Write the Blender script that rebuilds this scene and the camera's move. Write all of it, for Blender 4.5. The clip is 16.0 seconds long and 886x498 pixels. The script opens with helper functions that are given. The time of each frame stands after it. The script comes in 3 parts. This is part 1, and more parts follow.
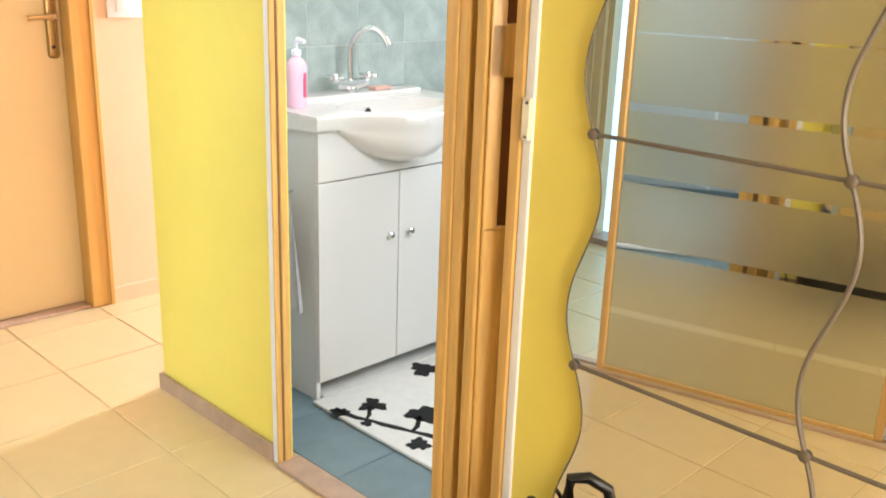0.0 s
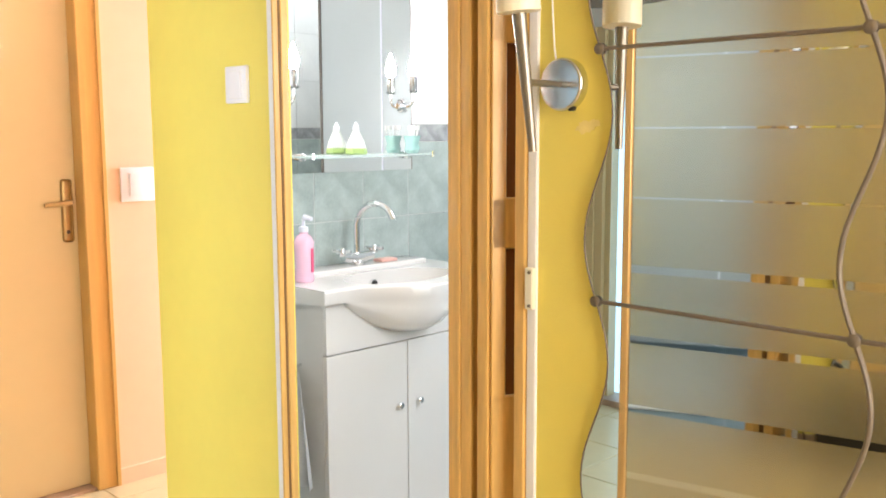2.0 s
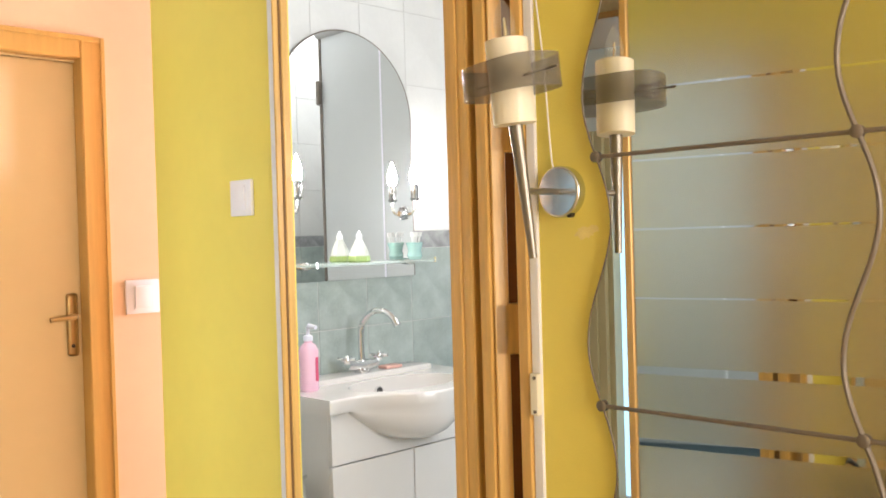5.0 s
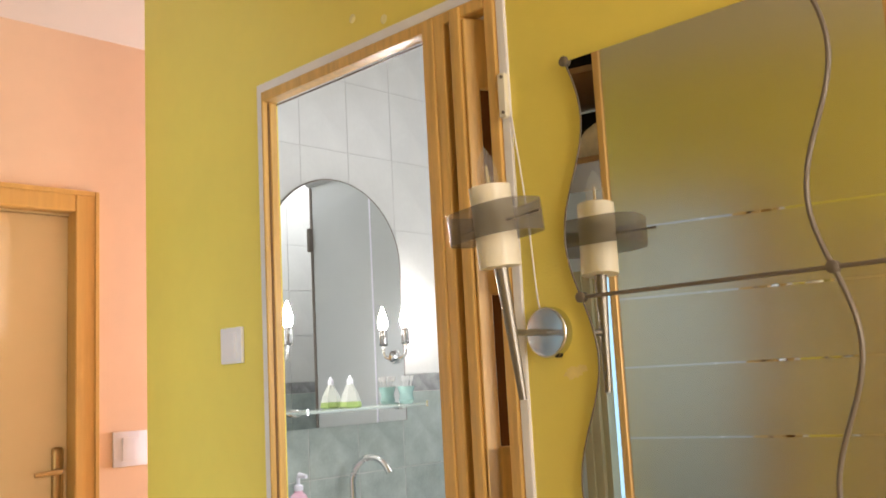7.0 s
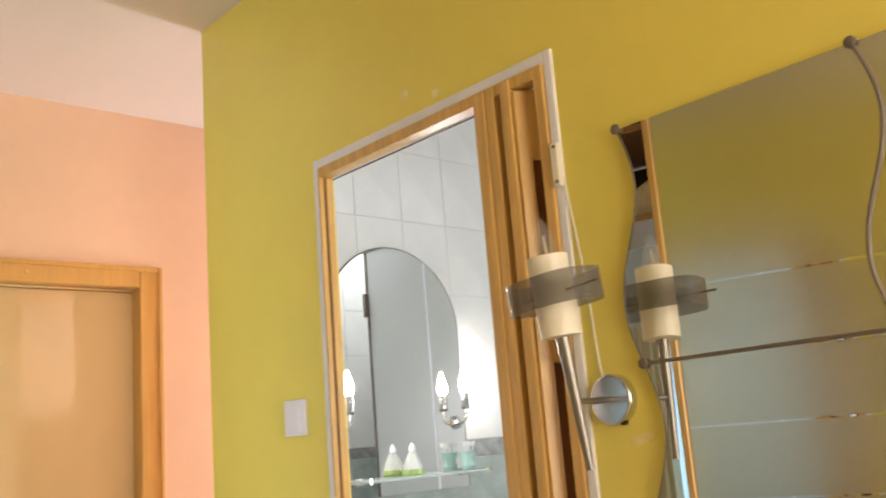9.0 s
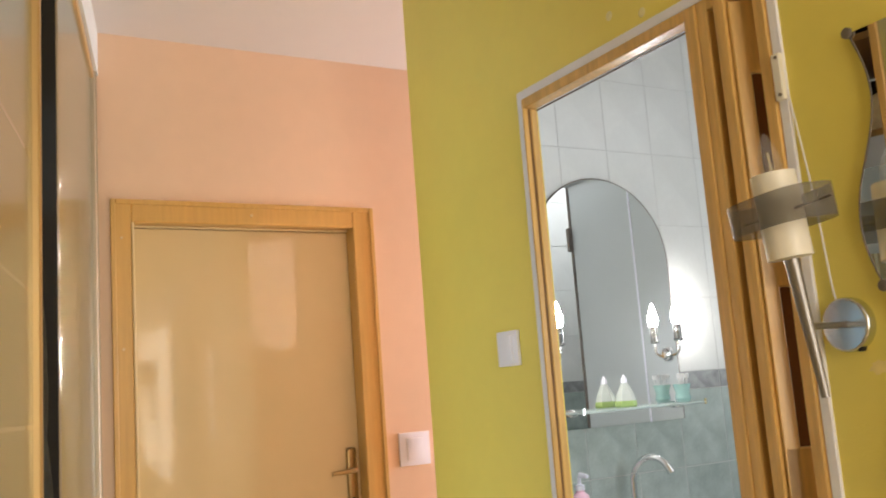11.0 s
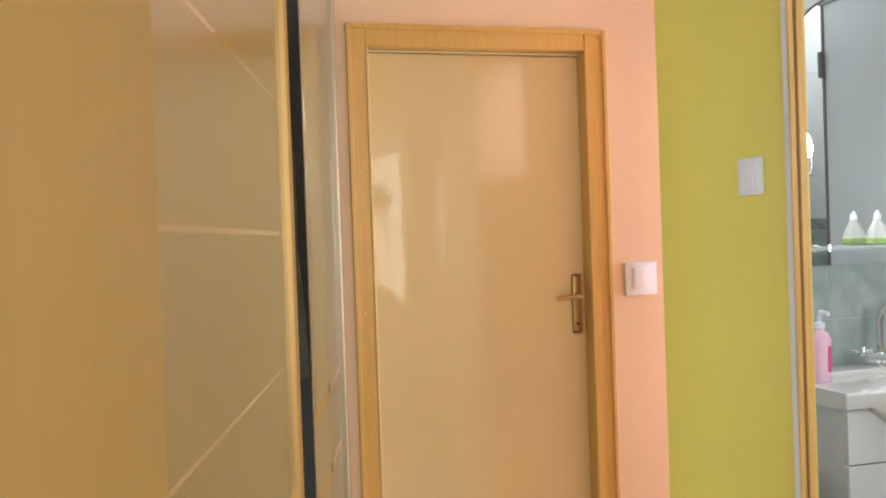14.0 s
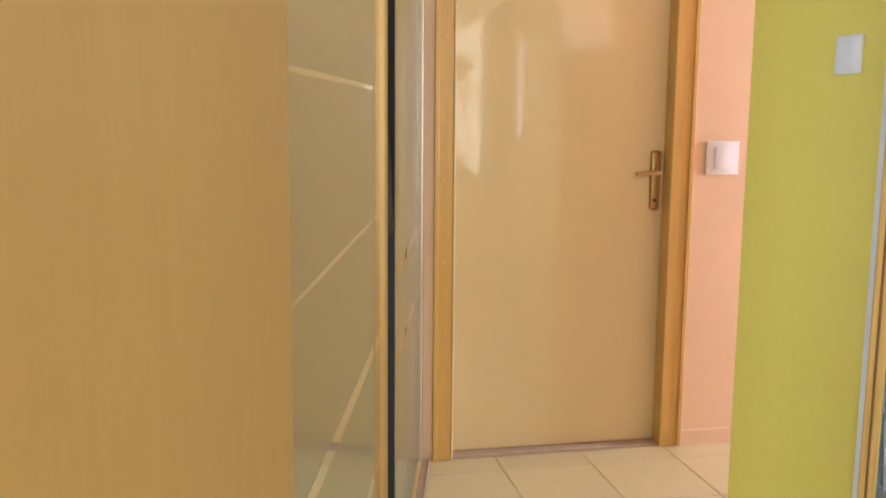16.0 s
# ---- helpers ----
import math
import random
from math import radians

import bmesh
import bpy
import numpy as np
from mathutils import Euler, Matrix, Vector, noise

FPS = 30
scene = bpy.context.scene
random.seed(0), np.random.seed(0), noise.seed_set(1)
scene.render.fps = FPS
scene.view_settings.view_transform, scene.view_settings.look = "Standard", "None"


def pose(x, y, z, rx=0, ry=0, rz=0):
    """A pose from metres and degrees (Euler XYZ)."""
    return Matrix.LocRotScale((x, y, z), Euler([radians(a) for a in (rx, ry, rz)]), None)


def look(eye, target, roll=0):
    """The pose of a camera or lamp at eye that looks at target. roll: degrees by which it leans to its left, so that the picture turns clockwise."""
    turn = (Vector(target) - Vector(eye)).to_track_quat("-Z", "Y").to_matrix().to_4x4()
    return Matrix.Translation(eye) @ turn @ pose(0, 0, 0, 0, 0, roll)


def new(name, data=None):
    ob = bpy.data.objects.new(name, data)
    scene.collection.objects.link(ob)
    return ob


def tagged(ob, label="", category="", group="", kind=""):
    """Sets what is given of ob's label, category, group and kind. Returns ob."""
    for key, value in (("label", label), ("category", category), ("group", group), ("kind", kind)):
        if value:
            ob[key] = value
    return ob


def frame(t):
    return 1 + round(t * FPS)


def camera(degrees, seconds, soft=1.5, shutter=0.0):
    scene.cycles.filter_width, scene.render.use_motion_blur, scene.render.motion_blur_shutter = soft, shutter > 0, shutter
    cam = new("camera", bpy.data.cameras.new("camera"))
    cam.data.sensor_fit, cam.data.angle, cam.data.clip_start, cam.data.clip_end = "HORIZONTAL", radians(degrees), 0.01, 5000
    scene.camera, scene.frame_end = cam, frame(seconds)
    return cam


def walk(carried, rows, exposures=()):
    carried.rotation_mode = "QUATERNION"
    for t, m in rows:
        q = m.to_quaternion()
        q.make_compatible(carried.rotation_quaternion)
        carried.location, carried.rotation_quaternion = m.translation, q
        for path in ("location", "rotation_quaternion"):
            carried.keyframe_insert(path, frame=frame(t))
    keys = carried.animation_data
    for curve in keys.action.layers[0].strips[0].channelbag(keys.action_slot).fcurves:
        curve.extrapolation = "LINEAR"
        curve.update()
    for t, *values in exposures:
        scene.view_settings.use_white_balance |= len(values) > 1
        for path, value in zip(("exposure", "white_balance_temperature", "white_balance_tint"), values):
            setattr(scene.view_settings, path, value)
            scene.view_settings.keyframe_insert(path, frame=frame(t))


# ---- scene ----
cam = camera(51.5, 16.0, soft=1.7, shutter=0.4)

PATH = [
    (0, (2.412, -1.257, 1.291), (1.078, 0.108, 0.694), 2.0),
    (0.5, (2.414, -1.256, 1.299), (1.059, 0.123, 0.788), 1.3),
    (1, (2.42, -1.264, 1.3), (1.045, 0.133, 0.903), 0.9),
    (1.5, (2.422, -1.265, 1.307), (1.028, 0.134, 0.988), 0.2),
    (2, (2.425, -1.266, 1.308), (1.021, 0.137, 1.058), -0.2),
    (2.5, (2.427, -1.278, 1.317), (1.024, 0.132, 1.106), -0.5),
    (3, (2.425, -1.273, 1.315), (1.015, 0.13, 1.106), -0.6),
    (3.5, (2.427, -1.274, 1.315), (1.011, 0.129, 1.155), -0.8),
    (6, (2.443, -1.275, 1.321), (1.034, 0.141, 1.421), -2.2),
    (6.5, (2.448, -1.28, 1.317), (1.051, 0.137, 1.516), -2.5),
    (7, (2.452, -1.282, 1.319), (1.069, 0.135, 1.598), -3.0),
    (7.5, (2.457, -1.284, 1.324), (1.085, 0.127, 1.68), -3.6),
    (8, (2.462, -1.293, 1.331), (1.106, 0.114, 1.756), -4.2),
    (8.5, (2.463, -1.297, 1.335), (1.106, 0.108, 1.764), -4.2),
    (9, (2.461, -1.306, 1.343), (1.021, 0.021, 1.75), -4.6),
    (9.5, (2.456, -1.309, 1.344), (0.931, -0.083, 1.756), -4.9),
    (12, (2.42, -1.326, 1.317), (0.611, -0.498, 1.519), -3.5),
    (12.5, (2.414, -1.322, 1.316), (0.565, -0.574, 1.466), -3.3),
    (13, (2.409, -1.328, 1.311), (0.531, -0.647, 1.398), -2.8),
    (13.5, (2.402, -1.336, 1.307), (0.502, -0.713, 1.335), -2.2),
    (14, (2.39, -1.329, 1.306), (0.464, -0.789, 1.282), -2.0),
    (14.5, (2.388, -1.328, 1.308), (0.44, -0.874, 1.271), -2.0),
    (15, (2.396, -1.343, 1.3), (0.436, -0.951, 1.241), -1.5),
    (15.5, (2.425, -1.355, 1.290), (0.469, -0.970, 1.128), -0.5),
    (16, (2.430, -1.367, 1.284), (0.489, -0.983, 0.991), 0.5),
]
walk(cam, [(t, look(eye, target, roll)) for t, eye, target, roll in PATH],
     exposures=[(0, 0.98, 6150, 10), (1.0, 0.95, 6150, 10), (2.0, 0.88, 6150, 12), (3.5, 0.72, 6250, 13), (6.5, 0.28, 6500, 14), (7.0, 0.16, 6500, 14), (9.0, 0.16, 6500, 13),
                (12.0, -0.22, 6200, 11), (13.2, -0.26, 6200, 11), (14.0, 0.02, 6000, 10), (14.7, 0.18, 5850, 9), (16.0, 0.05, 5800, 8)])

# ---- world and light ----
world = bpy.data.worlds.new("world")
scene.world = world
world.use_nodes = True
wn = world.node_tree
sky = wn.nodes.new("ShaderNodeTexSky")
sky.sky_type = 'NISHITA'
sky.sun_disc = False
sky.sun_elevation, sky.sun_rotation = radians(38), radians(200)
wn.links.new(sky.outputs[0], wn.nodes["Background"].inputs[0])
wn.nodes["Background"].inputs[1].default_value = 0.15


def area_light(name, eye, target, sx, sy, watts, color):
    data = bpy.data.lights.new(name, 'AREA')
    data.shape, data.size, data.size_y = 'RECTANGLE', sx, sy
    data.energy, data.color = watts, color
    ob = new(name, data)
    ob.matrix_world = look(eye, target)
    return ob


# daylight of the room behind the camera, and of the room at the end of the side passage
area_light("daylight_room", (4.25, -0.75, 1.45), (0, -0.5, 1.2), 1.3, 1.9, 49, (1.0, 0.90, 0.76))
area_light("daylight_passage", (-0.36, 2.9, 1.30), (-0.45, 0, 0.9), 0.14, 1.3, 80, (0.76, 0.87, 1.0))
# unseen lamp added under the bathroom ceiling to brighten walls and shower corner
area_light("bathroom_ceiling_fill", (1.52, 1.60, 2.64), (1.52, 1.60, 0), 0.7, 0.9, 11, (0.95, 0.98, 1.0))
# added fill at the closed east wall, brightens the vanity front; no window here
area_light("bathroom_front_fill", (1.86, 0.46, 1.30), (0.3, 0.6, 0.9), 0.5, 0.9, 12, (0.95, 0.98, 1.0))

# unseen cool lamp added as back room daylight, to lighten the yellow wall
area_light("back_room_fill", (0.92, -2.34, 1.30), (0.35, 0, 1.25), 0.9, 1.9, 23, (0.60, 0.84, 1.0))
# added narrow lamp, throws a patch on the passage wall that the cream door mirrors
beam = area_light("patch_beam", (-0.60, 2.85, 2.30), (-0.004, 0.11, 1.84), 0.045, 0.50, 22, (0.93, 0.93, 1.0))
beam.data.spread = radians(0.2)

# ---- materials ----
def mat(name, color, rough=0.5, metal=0.0, vary=0.06, scale=6.0, bump=0.0, bump_scale=120.0, stretch=None, coat=0.0, obj_vary=0.0, color2=None, ior=None):
    m = bpy.data.materials.new(name)
    m.use_nodes = True
    nt = m.node_tree
    b = nt.nodes["Principled BSDF"]
    b.inputs["Roughness"].default_value = rough
    b.inputs["Metallic"].default_value = metal
    b.inputs["Coat Weight"].default_value = coat
    if ior:
        b.inputs["IOR"].default_value = ior
    tc = nt.nodes.new("ShaderNodeTexCoord")
    mp = nt.nodes.new("ShaderNodeMapping")
    nt.links.new(tc.outputs["Object"], mp.inputs[0])
    if stretch:
        mp.inputs["Scale"].default_value = stretch
    n1 = nt.nodes.new("ShaderNodeTexNoise")
    n1.inputs["Scale"].default_value, n1.inputs["Detail"].default_value = scale, 5
    n2 = nt.nodes.new("ShaderNodeTexNoise")
    n2.inputs["Scale"].default_value, n2.inputs["Detail"].default_value = scale * 9, 3
    for n in (n1, n2):
        nt.links.new(mp.outputs[0], n.inputs["Vector"])
    add = nt.nodes.new("ShaderNodeMath")
    add.operation = 'MULTIPLY_ADD'
    nt.links.new(n2.outputs[0], add.inputs[0])
    add.inputs[1].default_value = 0.35
    nt.links.new(n1.outputs[0], add.inputs[2])
    ramp = nt.nodes.new("ShaderNodeMapRange")
    ramp.inputs["From Min"].default_value, ramp.inputs["From Max"].default_value = 0.35, 1.0
    nt.links.new(add.outputs[0], ramp.inputs[0])
    mix = nt.nodes.new("ShaderNodeMix")
    mix.data_type = 'RGBA'
    c = Vector(color)
    c2 = Vector(color2) if color2 else c * (1 + vary)
    c1 = c if color2 else c * (1 - vary)
    mix.inputs[6].default_value = (*c1, 1)
    mix.inputs[7].default_value = (*[min(v, 1) for v in c2], 1)
    nt.links.new(ramp.outputs[0], mix.inputs[0])
    col = mix.outputs[2]
    if obj_vary:
        oi = nt.nodes.new("ShaderNodeObjectInfo")
        mr = nt.nodes.new("ShaderNodeMapRange")
        mr.inputs["To Min"].default_value, mr.inputs["To Max"].default_value = 1 - obj_vary, 1 + obj_vary
        nt.links.new(oi.outputs["Random"], mr.inputs[0])
        hs = nt.nodes.new("ShaderNodeHueSaturation")
        nt.links.new(mr.outputs[0], hs.inputs["Value"])
        nt.links.new(col, hs.inputs["Color"])
        col = hs.outputs[0]
    nt.links.new(col, b.inputs["Base Color"])
    rr = nt.nodes.new("ShaderNodeMapRange")
    rr.inputs["To Min"].default_value, rr.inputs["To Max"].default_value = max(rough * 0.88, 0), min(rough * 1.12, 1)
    nt.links.new(n1.outputs[0], rr.inputs[0])
    nt.links.new(rr.outputs[0], b.inputs["Roughness"])
    if bump:
        n3 = nt.nodes.new("ShaderNodeTexNoise")
        n3.inputs["Scale"].default_value, n3.inputs["Detail"].default_value = bump_scale, 4
        nt.links.new(mp.outputs[0], n3.inputs["Vector"])
        bp = nt.nodes.new("ShaderNodeBump")
        bp.inputs["Strength"].default_value = bump
        bp.inputs["Distance"].default_value = 0.004
        nt.links.new(n3.outputs[0], bp.inputs["Height"])
        nt.links.new(bp.outputs[0], b.inputs["Normal"])
    return m


def glow(name, color, strength):
    m = bpy.data.materials.new(name)
    m.use_nodes = True
    b = m.node_tree.nodes["Principled BSDF"]
    b.inputs["Base Color"].default_value = (*color, 1)
    b.inputs["Emission Color"].default_value = (*color, 1)
    b.inputs["Emission Strength"].default_value = strength
    return m


M_YELLOW = mat("yellow_paint", (0.83, 0.705, 0.140), 0.33, vary=0.05, scale=2.5, bump=0.12, bump_scale=220)
M_PEACH = mat("peach_paint", (0.82, 0.575, 0.40), 0.5, vary=0.05, scale=2.0, bump=0.10, bump_scale=220)
M_WHITE_PAINT = mat("white_paint", (0.78, 0.77, 0.74), 0.7, vary=0.03, scale=2.0, bump=0.08, bump_scale=200)
M_CEIL = mat("ceiling_paint", (0.70, 0.635, 0.585), 0.8, vary=0.03, scale=1.5, bump=0.05)
M_HALL_TILE = mat("cream_floor_tile", (0.64, 0.51, 0.29), 0.33, vary=0.05, scale=14, bump=0.03, bump_scale=30, obj_vary=0.04)
M_GROUT = mat("floor_grout", (0.58, 0.46, 0.27), 0.85, vary=0.2, scale=20)
M_PINE = mat("pine_wood", (0.66, 0.41, 0.13), 0.30, vary=0.24, scale=5, stretch=(14, 14, 0.9), bump=0.05, bump_scale=18)
M_BEECH = mat("beech_frame", (0.62, 0.365, 0.10), 0.35, vary=0.10, scale=5, stretch=(12, 12, 0.8), bump=0.03, bump_scale=18)
M_DOOR = mat("cream_door_paint", (0.68, 0.52, 0.285), 0.06, vary=0.03, scale=2, bump=0.03, bump_scale=40)
M_BROWN_GLASS = mat("brown_pane", (0.12, 0.04, 0.008), 0.25, vary=0.15, scale=8)
M_CASING = mat("white_casing", (0.84, 0.84, 0.90), 0.5, vary=0.05, scale=12, bump=0.1, bump_scale=60)
M_BASE = mat("brown_skirting", (0.44, 0.31, 0.23), 0.45, vary=0.2, scale=14)
M_PLASTIC = mat("white_plastic", (0.84, 0.84, 0.94), 0.3, vary=0.02)
M_BRASS = mat("aged_brass", (0.42, 0.29, 0.12), 0.35, metal=0.8, vary=0.15, scale=20)
M_CHROME = mat("chrome", (0.80, 0.80, 0.80), 0.08, metal=1.0, vary=0.03)
M_NICKEL = mat("dull_nickel", (0.24, 0.225, 0.21), 0.3, metal=0.7, vary=0.08, stretch=(10, 10, 1))
M_HOLDER = mat("dark_chrome", (0.42, 0.42, 0.42), 0.15, metal=1.0, vary=0.05)
M_DISC = mat("satin_chrome", (0.66, 0.70, 0.74), 0.22, metal=1.0, vary=0.05)
M_STEEL = mat("grey_steel", (0.17, 0.145, 0.12), 0.45, metal=0.3, vary=0.1)


def plain(name, color, rough, metal):
    m = bpy.data.materials.new(name)
    m.use_nodes = True
    b = m.node_tree.nodes["Principled BSDF"]
    b.inputs["Base Color"].default_value = (*color, 1)
    b.inputs["Roughness"].default_value, b.inputs["Metallic"].default_value = rough, metal
    return m


M_FROST = plain("frosted_mirror", (0.68, 0.70, 0.635), 0.26, 1.0)
_frost = M_FROST.node_tree.nodes["Principled BSDF"]
_frost.inputs["Coat Weight"].default_value, _frost.inputs["Coat Roughness"].default_value = 0.25, 0.08
_frost.inputs["Specular Tint"].default_value = (0.72, 0.82, 0.84, 1)
M_STRIPE = plain("clear_mirror_stripe", (0.78, 0.82, 0.82), 0.03, 1.0)
M_MIRROR = plain("mirror_silver", (0.90, 0.90, 0.88), 0.0, 1.0)
M_GOLD = mat("gold_profile", (0.62, 0.40, 0.17), 0.35, metal=0.35, vary=0.05, stretch=(8, 8, 0.5))
M_PROFILE = mat("dull_profile", (0.36, 0.30, 0.23), 0.4, metal=0.3, vary=0.05)
M_PALE = mat("pale_profile", (0.50, 0.40, 0.28), 0.35, metal=0.2, vary=0.04)
M_PANEL = mat("brown_board", (0.48, 0.335, 0.145), 0.5, vary=0.08, scale=4, stretch=(6, 6, 0.7), bump=0.05, bump_scale=80)
M_DARK = mat("dark_board", (0.012, 0.010, 0.008), 0.7, vary=0.2)
M_SHELF = mat("brown_shelf_board", (0.26, 0.15, 0.07), 0.5, vary=0.15, stretch=(2, 12, 12))
M_CLOTH = mat("grey_cloth", (0.62, 0.56, 0.44), 0.95, vary=0.25, scale=18, bump=0.4, bump_scale=60)
M_COAT = mat("dark_grey_cloth", (0.05, 0.05, 0.048), 0.95, vary=0.5, scale=14, bump=0.4, bump_scale=60)
M_BW_TILE = mat("white_wall_tile", (0.72, 0.73, 0.71), 0.30, vary=0.06, scale=7, obj_vary=0.02)
M_TEAL = mat("teal_marble_tile", (0.41, 0.475, 0.45), 0.16, vary=0.22, scale=16, obj_vary=0.04)
M_BORDER = mat("grey_border_tile", (0.33, 0.34, 0.34), 0.2, vary=0.45, scale=26)
M_BGROUT = mat("tile_grout", (0.60, 0.60, 0.58), 0.8, vary=0.08)
M_BFLOOR = mat("blue_grey_floor_tile", (0.17, 0.24, 0.27), 0.3, vary=0.15, scale=10, obj_vary=0.04)
M_CERAMIC = mat("white_ceramic", (0.80, 0.775, 0.74), 0.08, vary=0.01, coat=0.3)
M_LACQUER = mat("white_lacquer", (0.77, 0.755, 0.725), 0.25, vary=0.015)
M_RUG = mat("white_rug", (0.80, 0.79, 0.76), 0.95, vary=0.06, scale=40, bump=0.5, bump_scale=260)
M_RUG_BLACK = mat("black_rug_print", (0.012, 0.012, 0.013), 0.95, vary=0.3, scale=40, bump=0.4, bump_scale=260)
M_TOWEL = mat("white_towel", (0.80, 0.80, 0.80), 0.95, vary=0.05, scale=30, bump=0.5, bump_scale=200)
M_PINK = mat("pink_soap", (0.92, 0.58, 0.72), 0.2, vary=0.05)
M_BLACK = mat("black_plastic", (0.015, 0.014, 0.013), 0.35, vary=0.2)
M_SHADE = mat("cream_glass_shade", (0.84, 0.80, 0.69), 0.35, vary=0.03)
M_BULB_OFF = plain("clear_bulb_glass", (0.95, 0.95, 0.95), 0.03, 0.0)
M_BULB_OFF.node_tree.nodes["Principled BSDF"].inputs["Alpha"].default_value = 0.09
M_MILKY = mat("milky_glass", (0.84, 0.88, 0.84), 0.05, vary=0.03)
M_GREEN = mat("green_liquid", (0.42, 0.58, 0.20), 0.1, vary=0.05)
M_MILKY.node_tree.nodes["Principled BSDF"].inputs["Alpha"].default_value = 0.5
M_GREEN.node_tree.nodes["Principled BSDF"].inputs["Alpha"].default_value = 0.75
M_TEALCUP = mat("teal_plastic", (0.48, 0.76, 0.72), 0.12, vary=0.1)
M_TEALCUP.node_tree.nodes["Principled BSDF"].inputs["Alpha"].default_value = 0.55
M_SKY = glow("daylight_sky", (0.55, 0.83, 1.0), 0.85)
M_RAIL = mat("grey_rail", (0.42, 0.43, 0.43), 0.35, vary=0.05)
M_SCREEN = mat("white_screen", (0.48, 0.51, 0.51), 0.3, vary=0.02)
M_BULB = glow("lit_bulb", (1.0, 0.95, 0.88), 255)


def band_material():
    m = mat("smoky_band", (0.15, 0.145, 0.14), 0.08)
    nt = m.node_tree
    b = nt.nodes["Principled BSDF"]
    b.inputs["Alpha"].default_value = 0.45
    tc = nt.nodes.new("ShaderNodeTexCoord")
    wv = nt.nodes.new("ShaderNodeTexWave")
    wv.bands_direction, wv.inputs["Scale"].default_value = 'Z', 60
    nt.links.new(tc.outputs["Object"], wv.inputs["Vector"])
    bp = nt.nodes.new("ShaderNodeBump")
    bp.inputs["Strength"].default_value, bp.inputs["Distance"].default_value = 0.5, 0.002
    nt.links.new(wv.outputs["Fac"], bp.inputs["Height"])
    nt.links.new(bp.outputs[0], b.inputs["Normal"])
    return m


M_BAND = band_material()
M_SHELF_GLASS = mat("pale_shelf_glass", (0.72, 0.84, 0.80), 0.1, vary=0.02)
M_SHELF_GLASS.node_tree.nodes["Principled BSDF"].inputs["Alpha"].default_value = 0.45


# ---- building helpers ----
def bm_box(x0, x1, y0, y1, z0, z1, bevel=0.0, seg=1, bm=None):
    own = bm is None
    b = bmesh.new()
    bmesh.ops.create_cube(b, size=1)
    for v in b.verts:
        v.co = Vector(((x0 + x1) / 2 + v.co.x * (x1 - x0), (y0 + y1) / 2 + v.co.y * (y1 - y0), (z0 + z1) / 2 + v.co.z * (z1 - z0)))
    if bevel:
        bmesh.ops.bevel(b, geom=b.edges[:], offset=bevel, segments=seg, affect='EDGES', profile=0.6)
    if own:
        return b
    me = bpy.data.meshes.new("tmp")
    b.to_mesh(me)
    b.free()
    bm.from_mesh(me)
    bpy.data.meshes.remove(me)
    return bm


def bm_cyl(p0, p1, r0, r1=None, n=20, bm=None, caps=True):
    r1 = r0 if r1 is None else r1
    p0, p1 = Vector(p0), Vector(p1)
    bm = bm or bmesh.new()
    q = (p1 - p0).to_track_quat("Z", "Y")
    lo, hi = [], []
    for i in range(n):
        a = 2 * math.pi * i / n
        d = q @ Vector((math.cos(a), math.sin(a), 0))
        lo.append(bm.verts.new(p0 + d * r0))
        hi.append(bm.verts.new(p1 + d * r1))
    for i in range(n):
        bm.faces.new((lo[i], lo[(i + 1) % n], hi[(i + 1) % n], hi[i]))
    if caps:
        bm.faces.new(lo[::-1])
        bm.faces.new(hi)
    return bm


def bm_tube(points, r, n=10, bm=None):
    bm = bm or bmesh.new()
    pts = [Vector(p) for p in points]
    rings = []
    up = Vector((0.31, 0.17, 0.94)).normalized()
    for i, p in enumerate(pts):
        d = (pts[min(i + 1, len(pts) - 1)] - pts[max(i - 1, 0)]).normalized()
        u = d.cross(up).normalized()
        v = d.cross(u)
        rr = r[i] if isinstance(r, (list, tuple)) else r
        rings.append([bm.verts.new(p + (u * math.cos(2 * math.pi * k / n) + v * math.sin(2 * math.pi * k / n)) * rr) for k in range(n)])
    for a, b in zip(rings, rings[1:]):
        for k in range(n):
            bm.faces.new((a[k], a[(k + 1) % n], b[(k + 1) % n], b[k]))
    bm.faces.new(rings[0][::-1])
    bm.faces.new(rings[-1])
    return bm


def bm_lathe(center, profile, n=24, bm=None, axis="Z"):
    """profile: rows of radius, height."""
    bm = bm or bmesh.new()
    c = Vector(center)
    q = {"Z": Matrix.Identity(3), "-Y": Matrix.Rotation(radians(90), 3, 'X'), "X": Matrix.Rotation(radians(90), 3, 'Y')}[axis]
    rings = []
    for r, h in profile:
        rings.append([bm.verts.new(c + q @ Vector((r * math.cos(2 * math.pi * k / n), r * math.sin(2 * math.pi * k / n), h))) for k in range(n)])
    for a, b in zip(rings, rings[1:]):
        for k in range(n):
            bm.faces.new((a[k], a[(k + 1) % n], b[(k + 1) % n], b[k]))
    bm.faces.new(rings[0][::-1])
    bm.faces.new(rings[-1])
    return bm


def bm_outline(pts, depth_vec):
    """A flat outline pushed out by depth_vec."""
    bm = bmesh.new()
    d = Vector(depth_vec)
    lo = [bm.verts.new(Vector(p)) for p in pts]
    hi = [bm.verts.new(Vector(p) + d) for p in pts]
    n = len(pts)
    bm.faces.new(lo[::-1])
    bm.faces.new(hi)
    for i in range(n):
        bm.faces.new((lo[i], lo[(i + 1) % n], hi[(i + 1) % n], hi[i]))
    bmesh.ops.recalc_face_normals(bm, faces=bm.faces[:])
    return bm


